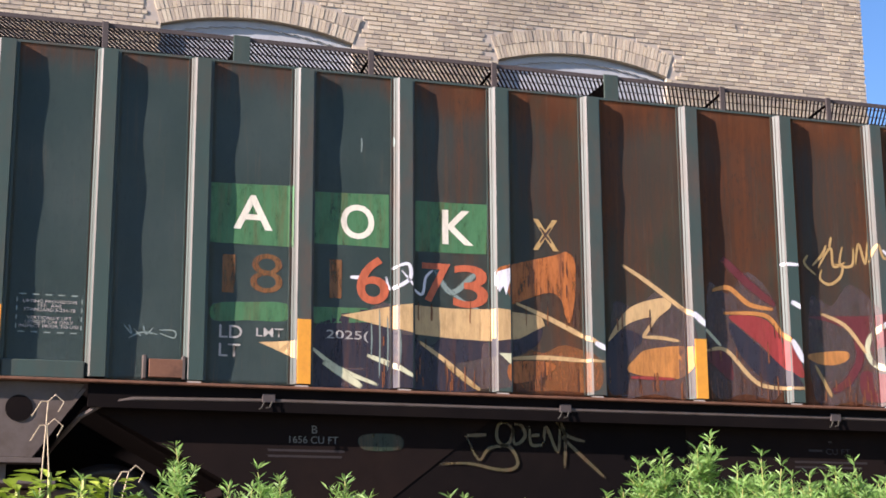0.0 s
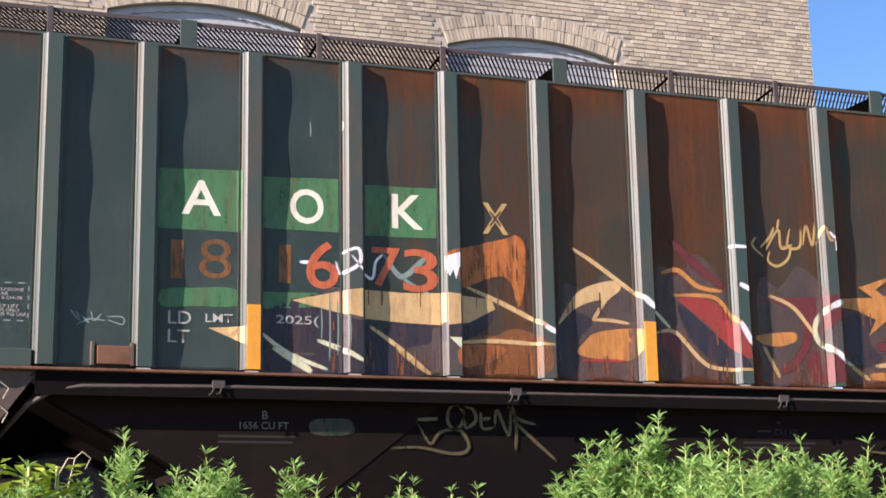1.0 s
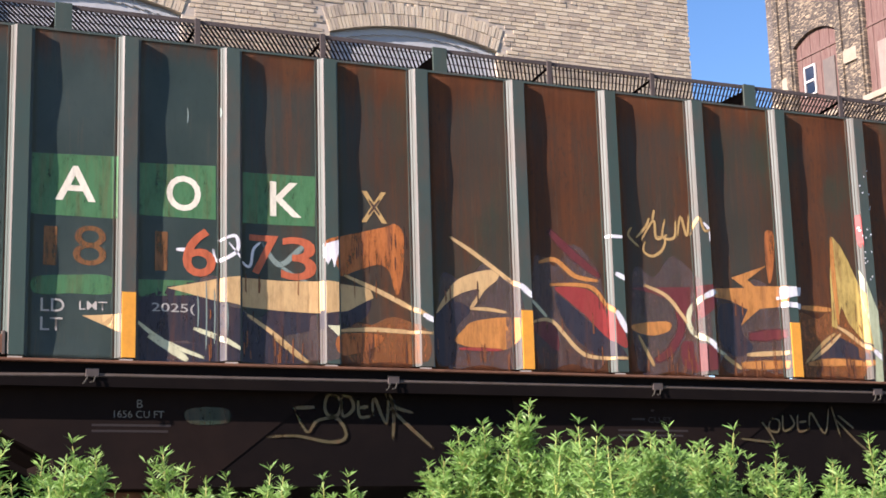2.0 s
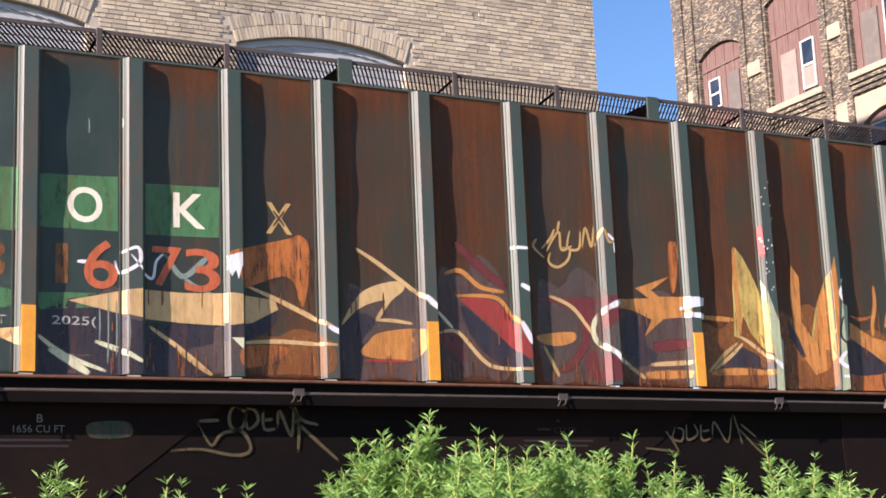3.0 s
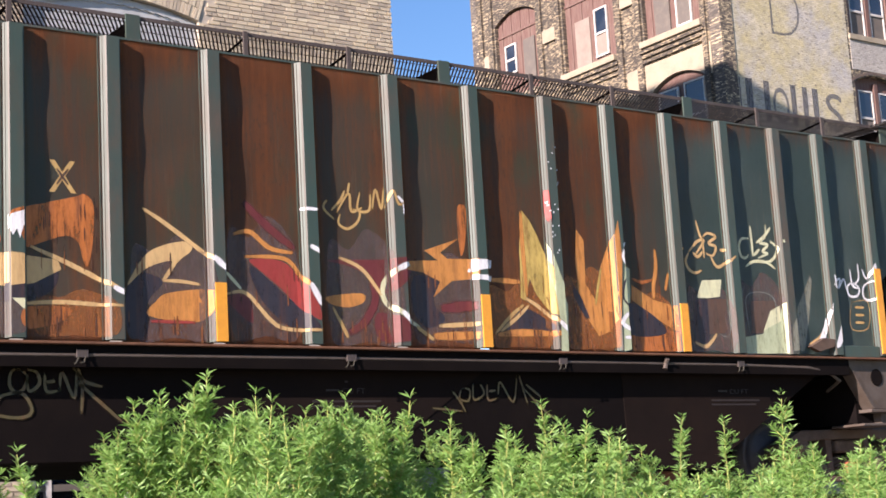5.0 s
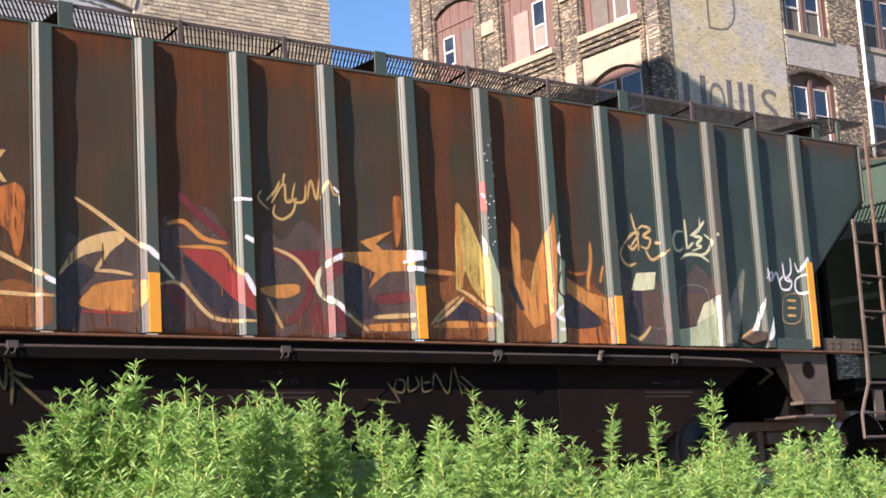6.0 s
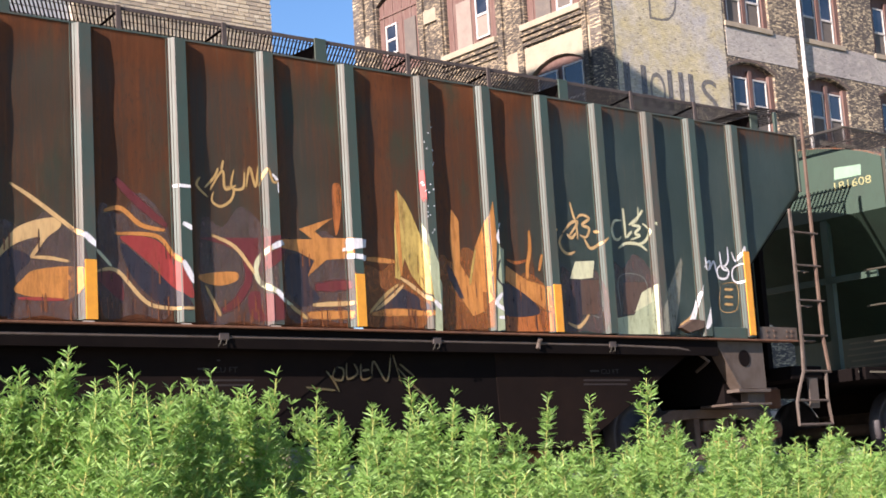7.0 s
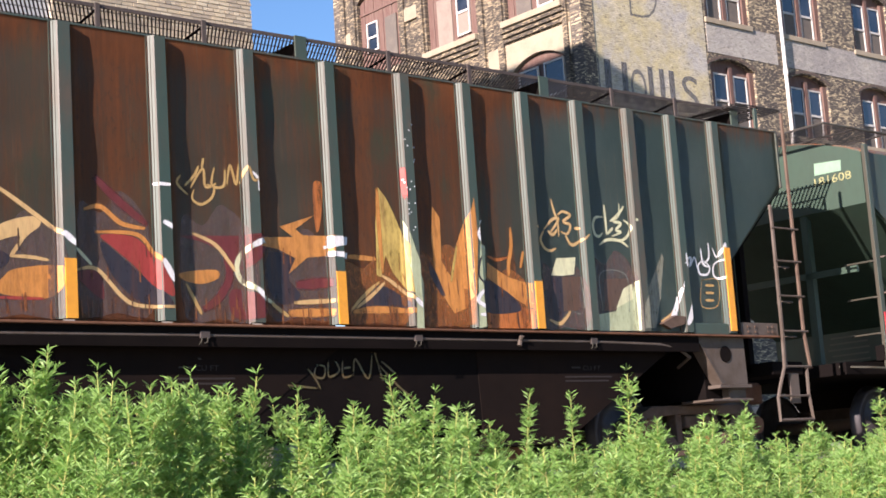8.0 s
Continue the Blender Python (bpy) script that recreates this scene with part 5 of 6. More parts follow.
def letters(text, x0, x1, z0, z1, material, level=2, depth=None, weight=0.0, parent=None, name="lettering", turn=None):
    """Painted lettering set into the given box."""
    cu = bpy.data.curves.new("lettering", "FONT")
    cu.body, cu.offset, cu.resolution_u = text, weight, 4
    tmp = bpy.data.objects.new("lettering", cu)
    me = bpy.data.meshes.new_from_object(tmp)
    bm = bmesh.new()
    bm.from_mesh(me)
    bpy.data.objects.remove(tmp)
    cover = bm.verts.layers.float.new("cover")
    for v in bm.verts:
        v[cover] = 1.0
    xs, ys = [v.co.x for v in bm.verts], [v.co.y for v in bm.verts]
    for v in bm.verts:
        u, w = (v.co.x - min(xs)) / (max(xs) - min(xs)), (v.co.y - min(ys)) / (max(ys) - min(ys))
        v.co = (x0 + (x1 - x0) * u, 0, z0 + (z1 - z0) * w)
    lay_on(bm, level, depth)
    if turn is not None:
        for v in bm.verts:
            v.co = (turn - 0.004, 2 * x0 - v.co.x, v.co.z)
    bm.verts.index_update()
    if z1 - z0 < 0.05:
        return part(name, bm, material, parent or CAR)
    left = set(bm.verts)
    while left:
        heap, piece = [left.pop()], set()
        while heap:
            v = heap.pop()
            piece.add(v.index)
            for e in v.link_edges:
                o = e.other_vert(v)
                if o in left:
                    left.remove(o)
                    heap.append(o)
        one = bm.copy()
        bmesh.ops.delete(one, geom=[v for v in one.verts if v.index not in piece], context="VERTS")
        part(name, one, material, parent or CAR)
    bm.free()


# thin overspray under the pieces
for colour, x0, x1, z0, z1 in (("haze", 1.6, 2.2, 1.42, 2.0), ("haze", 2.3, 2.9, 1.42, 1.75), ("haze", 3.75, 4.4, 1.42, 2.2), ("haze", 4.55, 5.15, 1.45, 2.4), ("haze", 5.45, 6.1, 1.42, 2.35), ("haze", 6.25, 6.9, 1.45, 2.2), ("glow", 7.05, 7.7, 1.42, 2.0), ("glow", 7.9, 8.45, 1.42, 2.15), ("glow", 8.62, 9.2, 1.42, 1.95), ("haze", 9.4, 9.95, 1.42, 2.1), ("haze", 10.1, 10.7, 1.42, 2.2), ("glow", 3.0, 3.6, 1.42, 1.75)):
    w, h = x1 - x0, z1 - z0
    blob(colour, [(x0, z0), (x0 + 0.5 * w, z0 - 0.01), (x1, z0), (x1, z0 + 0.7 * h), (x0 + 0.6 * w, z1), (x0 + 0.3 * w, z0 + 0.8 * h), (x0, z0 + 0.85 * h)], -1)
blob("green", [(0.68, 2.79), (1.28, 2.81), (1.28, 2.36), (0.69, 2.36)], 0, True)
blob("green", [(1.41, 2.78), (1.99, 2.80), (1.99, 2.40), (1.42, 2.40)], 0, True)
blob("green", [(2.19, 2.77), (2.75, 2.78), (2.74, 2.40), (2.19, 2.39)], 0, True)
blob("green", [(0.72, 1.92), (0.97, 1.95), (1.24, 1.95), (1.24, 1.83), (0.97, 1.82), (0.73, 1.81)], 0)
blob("green", [(1.43, 1.94), (1.83, 1.95), (1.87, 1.85), (1.44, 1.82)], 0, True)
blob("black", [(1.46, 1.81), (1.85, 1.94), (2.04, 1.78), (2.21, 1.74), (2.42, 1.59), (2.68, 1.39), (2.04, 1.38), (1.40, 1.38)], 0)
blob("cream", [(1.64, 1.89), (2.00, 1.97), (2.16, 1.99), (2.47, 1.98), (2.82, 1.99), (3.17, 1.96), (3.20, 1.89), (2.99, 1.78), (2.81, 1.75), (2.47, 1.76), (2.16, 1.78), (2.00, 1.81)], 1, True)
blob("cream", [(1.05, 1.67), (1.34, 1.69), (1.34, 1.54), (1.22, 1.60)], 1, True)
line("pale", [(1.42, 1.65), (1.62, 1.51), (1.91, 1.40)], 0.035, 1)
line("pale", [(1.51, 1.55), (1.67, 1.46), (1.79, 1.38)], 0.060, 1)
line("pale", [(1.83, 1.61), (2.00, 1.55), (2.17, 1.46)], 0.040, 1)
line("cream", [(2.21, 1.73), (2.42, 1.59), (2.68, 1.39)], 0.035, 1)
line("white", [(1.70, 2.17), (1.83, 2.17)], 0.030, 1)
line("white", [(2.00, 2.24), (2.12, 2.28), (2.13, 2.17), (2.00, 2.10), (1.97, 2.19)], 0.030, 1)
line("white", [(2.07, 2.23), (2.23, 2.07), (2.27, 2.2), (2.33, 2.26)], 0.022, 1)
line("faint", [(2.33, 2.27), (2.46, 2.1), (2.6, 2.2), (2.66, 2.26)], 0.05, 1)
line("faint", [(2.36, 2.2), (2.52, 2.06), (2.7, 1.97)], 0.03, 1)
blob("black", [(2.38, 1.76), (2.79, 1.77), (3.00, 1.81), (3.17, 1.88), (3.14, 1.75), (2.96, 1.65), (2.79, 1.64), (2.38, 1.57)], 0)
blob("rusty", [(2.80, 2.27), (2.92, 2.33), (3.29, 2.43), (3.38, 2.46), (3.45, 2.38), (3.44, 2.10), (3.40, 1.92), (3.36, 1.98), (3.33, 2.09), (3.24, 2.14), (3.05, 2.08), (2.94, 2.04), (2.88, 2.12)], 1)
blob("white", [(2.79, 2.26), (2.91, 2.30), (2.93, 2.14), (2.90, 2.19), (2.87, 2.09), (2.85, 2.16), (2.82, 2.11), (2.79, 2.16)], 2, True)
line("cream", [(2.96, 2.05), (3.22, 1.95), (3.48, 1.83), (3.68, 1.72)], 0.040, 2)
line("white", [(3.57, 1.77), (3.68, 1.72)], 0.045, 3)
line("cream", [(2.91, 1.63), (3.21, 1.65), (3.65, 1.63)], 0.035, 2)
blob("rusty", [(2.91, 1.60), (3.26, 1.61), (3.19, 1.51), (2.91, 1.45)], 1)
blob("pale", [(2.81, 1.66), (2.92, 1.66), (2.92, 1.56)], 1, True)
line("tan", [(2.42, 1.57), (2.54, 1.48), (2.67, 1.39)], 0.035, 1)
blob("cream", [(3.70, 1.79), (3.79, 1.95), (3.89, 2.06), (4.06, 2.13), (4.22, 2.15), (4.23, 2.08), (4.12, 1.99), (4.01, 1.84), (3.99, 1.86), (4.07, 1.99), (3.93, 1.96), (3.82, 1.90)], 1)
line("cream", [(3.99, 1.84), (4.14, 1.84), (4.31, 1.82)], 0.030, 2)
line("cream", [(3.83, 2.39), (4.04, 2.27), (4.32, 2.08), (4.46, 1.98)], 0.040, 2)
line("white", [(4.39, 2.04), (4.51, 1.94)], 0.055, 3)
line("pale", [(4.52, 1.93), (4.65, 1.80)], 0.030, 2)
blob("orange", [(3.87, 1.57), (3.93, 1.68), (4.04, 1.75), (4.38, 1.78), (4.39, 1.63), (4.26, 1.53)], 1)
line("red", [(3.88, 1.53), (4.25, 1.53)], 0.028, 2)
blob("black", [(3.70, 1.78), (3.82, 1.89), (3.99, 1.83), (3.86, 1.67), (3.85, 1.44), (3.70, 1.42)], 0)
line("orange", [(4.59, 2.23), (4.74, 2.26), (4.91, 2.14), (5.12, 2.11)], 0.045, 2)
blob("red", [(4.73, 2.04), (5.01, 2.04), (5.16, 1.92), (5.30, 1.72), (5.32, 1.57), (5.17, 1.66), (5.00, 1.82), (4.83, 1.95)], 1)
line("orange", [(4.68, 2.06), (5.04, 2.06), (5.18, 1.92), (5.27, 1.82)], 0.040, 2)
line("white", [(5.24, 1.87), (5.34, 1.69)], 0.055, 3)
blob("maroon", [(4.52, 1.73), (4.70, 1.76), (4.74, 1.54), (4.61, 1.62)], 1)
line("cream", [(4.52, 1.76), (4.69, 1.77), (4.89, 1.57), (5.03, 1.50), (5.35, 1.49)], 0.038, 2)
line("maroon", [(4.69, 2.50), (4.89, 2.32), (5.14, 2.14)], 0.080, 0)
line("white", [(5.19, 2.47), (5.34, 2.47)], 0.030, 2)
line("white", [(5.25, 2.17), (5.36, 2.12)], 0.045, 2)
blob("black", [(4.73, 1.99), (5.00, 1.80), (5.29, 1.56), (5.29, 1.47), (5.04, 1.53), (4.82, 1.73)], 0)
blob("maroon", [(5.44, 2.07), (5.97, 2.10), (6.23, 2.12), (6.22, 1.97), (5.97, 1.81), (5.83, 1.95), (5.64, 2.03)], 0)
line("cream", [(5.54, 2.10), (5.75, 2.02), (5.89, 1.87), (5.99, 1.73)], 0.038, 2)
line("pale", [(6.24, 2.07), (6.07, 2.01), (5.96, 1.88), (5.98, 1.74), (6.17, 1.62), (6.30, 1.54)], 0.050, 2)
line("white", [(6.08, 2.02), (6.23, 2.08)], 0.055, 3)
line("white", [(6.10, 1.67), (6.21, 1.57)], 0.050, 3)
line("tan", [(6.27, 1.55), (6.44, 1.44)], 0.040, 2)
blob("orange", [(5.42, 1.77), (5.75, 1.81), (5.77, 1.74), (5.62, 1.69), (5.46, 1.71)], 1)
line("maroon", [(5.84, 1.95), (5.88, 1.76), (5.76, 1.57), (5.61, 1.48)], 0.080, 1)
blob("maroon", [(5.89, 1.65), (6.14, 1.61), (6.21, 1.56), (6.20, 1.43), (5.90, 1.43)], 1)
line("tan", [(5.47, 1.69), (5.56, 1.52), (5.60, 1.44)], 0.035, 1)
blob("orange", [(6.39, 2.20), (6.75, 2.32), (6.55, 2.19), (6.62, 2.14), (6.93, 2.15), (6.92, 1.98), (6.66, 1.95), (6.46, 1.80), (6.54, 1.94), (6.36, 2.01), (6.20, 2.03), (6.21, 2.10), (6.52, 2.12)], 1, True)
blob("white", [(6.84, 2.14), (7.09, 2.15), (7.08, 2.08), (6.83, 2.03)], 2, True)
blob("white", [(6.84, 2.01), (7.08, 2.01), (7.07, 1.96), (6.84, 1.97)], 2, True)
blob("rusty", [(6.76, 2.60), (6.85, 2.59), (6.82, 2.29), (6.77, 2.17), (6.75, 2.33)], 1)
line("maroon", [(6.53, 1.71), (6.93, 1.75)], 0.100, 0)
line("cream", [(6.50, 1.56), (6.95, 1.59)], 0.045, 2)
line("orange", [(6.44, 1.47), (6.95, 1.49)], 0.080, 1)
blob("black", [(6.27, 1.97), (6.53, 1.93), (6.46, 1.76), (6.57, 1.62), (6.39, 1.54), (6.25, 1.68)], 0)
line("orange", [(7.07, 1.98), (7.40, 1.97)], 0.050, 1)
line("tan", [(7.08, 1.50), (7.26, 1.66), (7.42, 1.77)], 0.035, 1)
line("orange", [(7.10, 1.50), (7.46, 1.52), (7.88, 1.52)], 0.060, 1)
blob("sail", [(7.46, 2.62), (7.54, 2.54), (7.61, 2.42), (7.75, 2.10), (7.87, 1.79), (7.88, 1.62), (7.72, 1.70), (7.57, 1.86), (7.50, 2.01), (7.44, 1.81), (7.39, 1.83), (7.41, 2.26)], 1, True)
line("orange", [(7.45, 2.61), (7.45, 2.39), (7.45, 2.13), (7.46, 1.84)], 0.05, 2)
blob("mint", [(7.71, 2.34), (7.81, 2.06), (7.92, 1.79), (7.89, 1.34), (7.76, 1.34), (7.78, 1.59), (7.75, 1.85), (7.71, 2.10)], 2, True)
line("cream", [(7.44, 1.83), (7.56, 1.77), (7.74, 1.65), (7.88, 1.57)], 0.04, 3)
line("white", [(7.77, 1.63), (7.88, 1.54)], 0.05, 4)
line("cream", [(7.15, 1.53), (7.33, 1.65), (7.48, 1.77)], 0.035, 1)
line("orange", [(7.18, 1.52), (7.46, 1.53), (7.76, 1.51)], 0.055, 1)
blob("orange", [(8.08, 2.49), (8.16, 2.39), (8.15, 1.99), (8.27, 1.82), (8.34, 2.16), (8.49, 2.46), (8.54, 2.59), (8.56, 2.24), (8.50, 1.70), (8.41, 1.56), (8.26, 1.51), (8.14, 1.67), (8.06, 1.88), (8.04, 2.21)], 1, True)
blob("glow", [(8.02, 2.03), (8.25, 1.82), (8.50, 1.92), (8.48, 1.41), (7.97, 1.38)], 0, True)
blob("black", [(7.99, 1.99), (8.09, 1.86), (8.17, 1.67), (8.12, 1.67), (8.00, 1.86)], 2, True)
line("sail", [(8.34, 2.14), (8.25, 1.80)], 0.03, 3)
blob("mint", [(8.59, 2.19), (8.69, 2.15), (8.64, 1.40), (8.50, 1.37), (8.53, 1.83)], 1, True)
line("white", [(8.66, 2.40), (8.58, 2.28), (8.58, 2.22), (8.65, 2.13)], 0.035, 3)
line("black", [(8.61, 2.06), (8.56, 1.99), (8.54, 1.86), (8.62, 1.78)], 0.025, 3)
line("white", [(8.59, 1.73), (8.51, 1.63), (8.64, 1.56)], 0.05, 3)
line("white", [(8.52, 1.50), (8.65, 1.50)], 0.035, 3)
line("orange", [(9.02, 2.35), (9.02, 2.17), (8.98, 2.01), (8.97, 1.87)], 0.05, 2)
line("orange", [(9.17, 2.13), (9.12, 1.96)], 0.035, 2)
line("rusty", [(8.71, 2.06), (8.83, 2.03), (8.97, 2.06)], 0.035, 2)
blob("orange", [(8.70, 2.00), (8.96, 1.87), (9.30, 1.80), (9.31, 1.54), (9.15, 1.61), (8.95, 1.71), (8.69, 1.86)], 1, True)
blob("rusty", [(8.67, 1.56), (8.94, 1.62), (9.29, 1.55), (9.30, 1.39), (8.65, 1.38)], 0, True)
blob("pale", [(9.61, 2.08), (9.87, 2.10), (9.83, 1.93), (9.67, 1.91), (9.52, 1.91)], 1, True)
blob("brown", [(9.66, 1.90), (9.91, 1.91), (9.89, 1.58), (9.65, 1.56)], 1, True)
blob("black", [(9.51, 1.89), (9.66, 1.90), (9.71, 1.69), (9.62, 1.48), (9.48, 1.46), (9.42, 1.64)], 0, True)
line("cream", [(9.45, 1.48), (9.58, 1.44), (9.67, 1.49), (9.75, 1.57)], 0.04, 2)
blob("brown", [(10.25, 1.90), (10.60, 1.92), (10.57, 1.60), (10.22, 1.58)], 1, True)
blob("mint", [(10.08, 1.38), (10.12, 1.54), (10.38, 1.58), (10.52, 1.79), (10.71, 1.90), (10.70, 1.39)], 2, True)
blob("pale", [(10.39, 1.61), (10.51, 1.81), (10.70, 1.89), (10.69, 1.73)], 3, True)
blob("dusty", [(10.75, 1.65), (10.96, 1.93), (11.14, 2.20), (11.16, 2.14), (11.07, 1.74), (10.95, 1.42), (10.73, 1.41)], 1, True)
blob("white", [(11.13, 1.44), (11.28, 1.69), (11.39, 1.92), (11.33, 1.67), (11.23, 1.43)], 2, True)
line("cream", [(11.03, 1.48), (11.19, 1.55), (11.27, 1.63)], 0.05, 2)
line("red", [(7.73, 2.82), (7.73, 2.68), (7.74, 2.52)], 0.05, 2)
blob("black", [(7.43, 1.74), (7.72, 1.61), (7.71, 1.55), (7.12, 1.53), (7.25, 1.61)], 0)
blob("black", [(8.65, 1.83), (8.98, 1.70), (9.08, 1.55), (8.62, 1.54)], 2)
blob("white", [(11.37, 1.47), (11.46, 1.66), (11.52, 1.76), (11.50, 1.59), (11.43, 1.47)], 2)
line("faint", [(10.2, 1.56), (10.2, 1.95), (10.57, 1.95), (10.57, 1.57)], 0.009, 3)
line("faint", [(9.92, 1.93), (9.92, 1.57), (9.78, 1.56)], 0.009, 3)
line("tan", [(11.78, 1.89), (11.92, 1.89)], 0.030, 2)
line("tan", [(11.77, 1.81), (11.91, 1.81)], 0.030, 2)
line("tan", [(11.76, 1.73), (11.90, 1.73)], 0.030, 2)
line("tan", [(11.73, 1.94), (11.98, 1.95), (11.95, 1.68), (11.69, 1.67), (11.73, 1.94)], 0.010, 2)
# tags: three on the panels, one at the last rib, two on the hoppers
line("cream", [(9.46, 2.35), (9.59, 2.46), (9.68, 2.47), (9.54, 2.32)], 0.034, 3)
line("cream", [(9.60, 2.67), (9.63, 2.54), (9.66, 2.45), (9.66, 2.29)], 0.034, 3)
line("cream", [(9.66, 2.50), (9.74, 2.55), (9.84, 2.52), (9.74, 2.45), (9.83, 2.42), (9.78, 2.33), (9.68, 2.35)], 0.034, 3)
line("cream", [(9.51, 2.35), (9.58, 2.31), (9.65, 2.37)], 0.034, 3)
line("cream", [(9.46, 2.34), (9.41, 2.26), (9.45, 2.18), (9.53, 2.15), (9.62, 2.18)], 0.034, 3)
line("cream", [(9.75, 2.32), (9.84, 2.22), (10.04, 2.33)], 0.034, 3)
line("cream", [(9.34, 2.38), (9.40, 2.38)], 0.034, 3)
line("cream", [(9.88, 2.39), (9.95, 2.39)], 0.034, 3)
line("pale", [(10.30, 2.53), (10.20, 2.52), (10.15, 2.44), (10.17, 2.35), (10.23, 2.33), (10.28, 2.37)], 0.034, 3)
line("pale", [(10.34, 2.66), (10.34, 2.52), (10.34, 2.35)], 0.034, 3)
line("pale", [(10.35, 2.36), (10.44, 2.43)], 0.034, 3)
line("pale", [(10.56, 2.69), (10.54, 2.57), (10.45, 2.50), (10.56, 2.48), (10.48, 2.41), (10.55, 2.39), (10.41, 2.34)], 0.034, 3)
line("pale", [(10.40, 2.49), (10.53, 2.57), (10.62, 2.66)], 0.034, 3)
line("pale", [(10.60, 2.52), (10.68, 2.46), (10.65, 2.37), (10.56, 2.31), (10.39, 2.30)], 0.034, 3)
line("pale", [(10.22, 2.24), (10.34, 2.30), (10.52, 2.30), (10.64, 2.24)], 0.034, 3)
line("pale", [(10.72, 2.52), (10.76, 2.52)], 0.034, 3)
line("white", [(11.45, 2.21), (11.46, 2.07)], 0.026, 3)
line("white", [(11.42, 2.10), (11.58, 2.18), (11.54, 2.07)], 0.026, 3)
line("white", [(11.56, 2.08), (11.64, 2.18), (11.67, 2.06)], 0.026, 3)
line("white", [(11.75, 2.29), (11.77, 2.12), (11.88, 2.09)], 0.026, 3)
line("white", [(11.88, 2.35), (11.87, 2.19), (11.78, 2.12)], 0.026, 3)
line("white", [(11.94, 2.30), (12.00, 2.20), (12.10, 2.35), (12.08, 2.17)], 0.026, 3)
line("white", [(11.78, 2.16), (11.69, 2.10), (11.71, 2.01), (11.83, 2.01), (11.87, 2.09), (11.78, 2.15)], 0.026, 3)
line("white", [(12.05, 2.17), (11.94, 2.11), (11.93, 2.00), (12.03, 1.97), (12.13, 2.05), (12.10, 2.14), (12.04, 2.17)], 0.026, 3)
line("tan", [(5.49, 2.48), (5.59, 2.58), (5.63, 2.66)], 0.026, 3)
line("tan", [(5.54, 2.46), (5.67, 2.64), (5.69, 2.49), (5.80, 2.53)], 0.026, 3)
line("tan", [(5.78, 2.66), (5.75, 2.51), (5.86, 2.51), (5.88, 2.66)], 0.026, 3)
line("tan", [(5.89, 2.51), (5.93, 2.69), (5.98, 2.53), (6.01, 2.71)], 0.026, 3)
line("tan", [(6.01, 2.53), (6.07, 2.68), (6.12, 2.57), (6.20, 2.60)], 0.026, 3)
line("tan", [(5.58, 2.46), (5.56, 2.38), (5.64, 2.34), (5.74, 2.40), (5.77, 2.49), (5.69, 2.51)], 0.026, 3)
line("tan", [(5.46, 2.57), (5.42, 2.50), (5.52, 2.41)], 0.026, 3)
line("tan", [(5.68, 2.73), (5.66, 2.64)], 0.026, 3)
line("white", [(6.11, 2.64), (6.17, 2.57), (6.17, 2.48)], 0.03, 3)
# marks below the sill use much darker paint than those above
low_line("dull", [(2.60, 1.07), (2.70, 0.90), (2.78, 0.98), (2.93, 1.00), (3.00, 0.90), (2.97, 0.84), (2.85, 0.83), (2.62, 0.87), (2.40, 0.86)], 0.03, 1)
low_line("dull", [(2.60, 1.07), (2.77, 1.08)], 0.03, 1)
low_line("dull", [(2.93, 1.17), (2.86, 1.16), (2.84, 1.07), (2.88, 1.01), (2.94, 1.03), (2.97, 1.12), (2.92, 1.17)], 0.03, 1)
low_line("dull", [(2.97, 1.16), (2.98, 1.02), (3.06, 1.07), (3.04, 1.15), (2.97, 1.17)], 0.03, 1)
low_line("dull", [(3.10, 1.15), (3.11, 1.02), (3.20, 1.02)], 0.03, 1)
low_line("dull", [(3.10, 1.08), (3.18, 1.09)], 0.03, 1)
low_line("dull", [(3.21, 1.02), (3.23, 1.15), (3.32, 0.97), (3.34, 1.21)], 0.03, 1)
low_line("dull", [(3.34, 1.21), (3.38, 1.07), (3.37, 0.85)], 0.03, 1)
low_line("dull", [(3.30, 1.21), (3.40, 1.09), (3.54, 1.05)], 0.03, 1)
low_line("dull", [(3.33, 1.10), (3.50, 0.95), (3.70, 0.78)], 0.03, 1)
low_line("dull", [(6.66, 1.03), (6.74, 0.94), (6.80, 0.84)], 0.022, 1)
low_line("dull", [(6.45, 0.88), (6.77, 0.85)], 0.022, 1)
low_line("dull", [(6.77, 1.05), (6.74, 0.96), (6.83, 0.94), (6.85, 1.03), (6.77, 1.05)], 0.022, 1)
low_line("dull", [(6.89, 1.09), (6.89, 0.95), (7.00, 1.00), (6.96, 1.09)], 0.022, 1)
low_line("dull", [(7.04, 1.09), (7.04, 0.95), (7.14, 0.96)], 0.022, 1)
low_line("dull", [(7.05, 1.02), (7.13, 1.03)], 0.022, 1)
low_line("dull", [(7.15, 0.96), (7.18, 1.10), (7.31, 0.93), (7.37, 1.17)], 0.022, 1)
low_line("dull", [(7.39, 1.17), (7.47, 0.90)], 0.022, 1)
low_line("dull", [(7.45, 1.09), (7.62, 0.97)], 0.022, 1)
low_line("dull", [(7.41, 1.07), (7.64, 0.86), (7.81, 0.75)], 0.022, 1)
low_blob("greenish", [(1.82, 1.05), (2.09, 1.06), (2.11, 0.96), (1.84, 0.95)], 1)
line("faint", [(0.11, 1.76), (0.17, 1.69), (0.15, 1.76)], 0.012, 2)
line("faint", [(0.18, 1.73), (0.24, 1.67)], 0.012, 2)
line("faint", [(0.25, 1.75), (0.27, 1.69), (0.32, 1.74)], 0.012, 2)
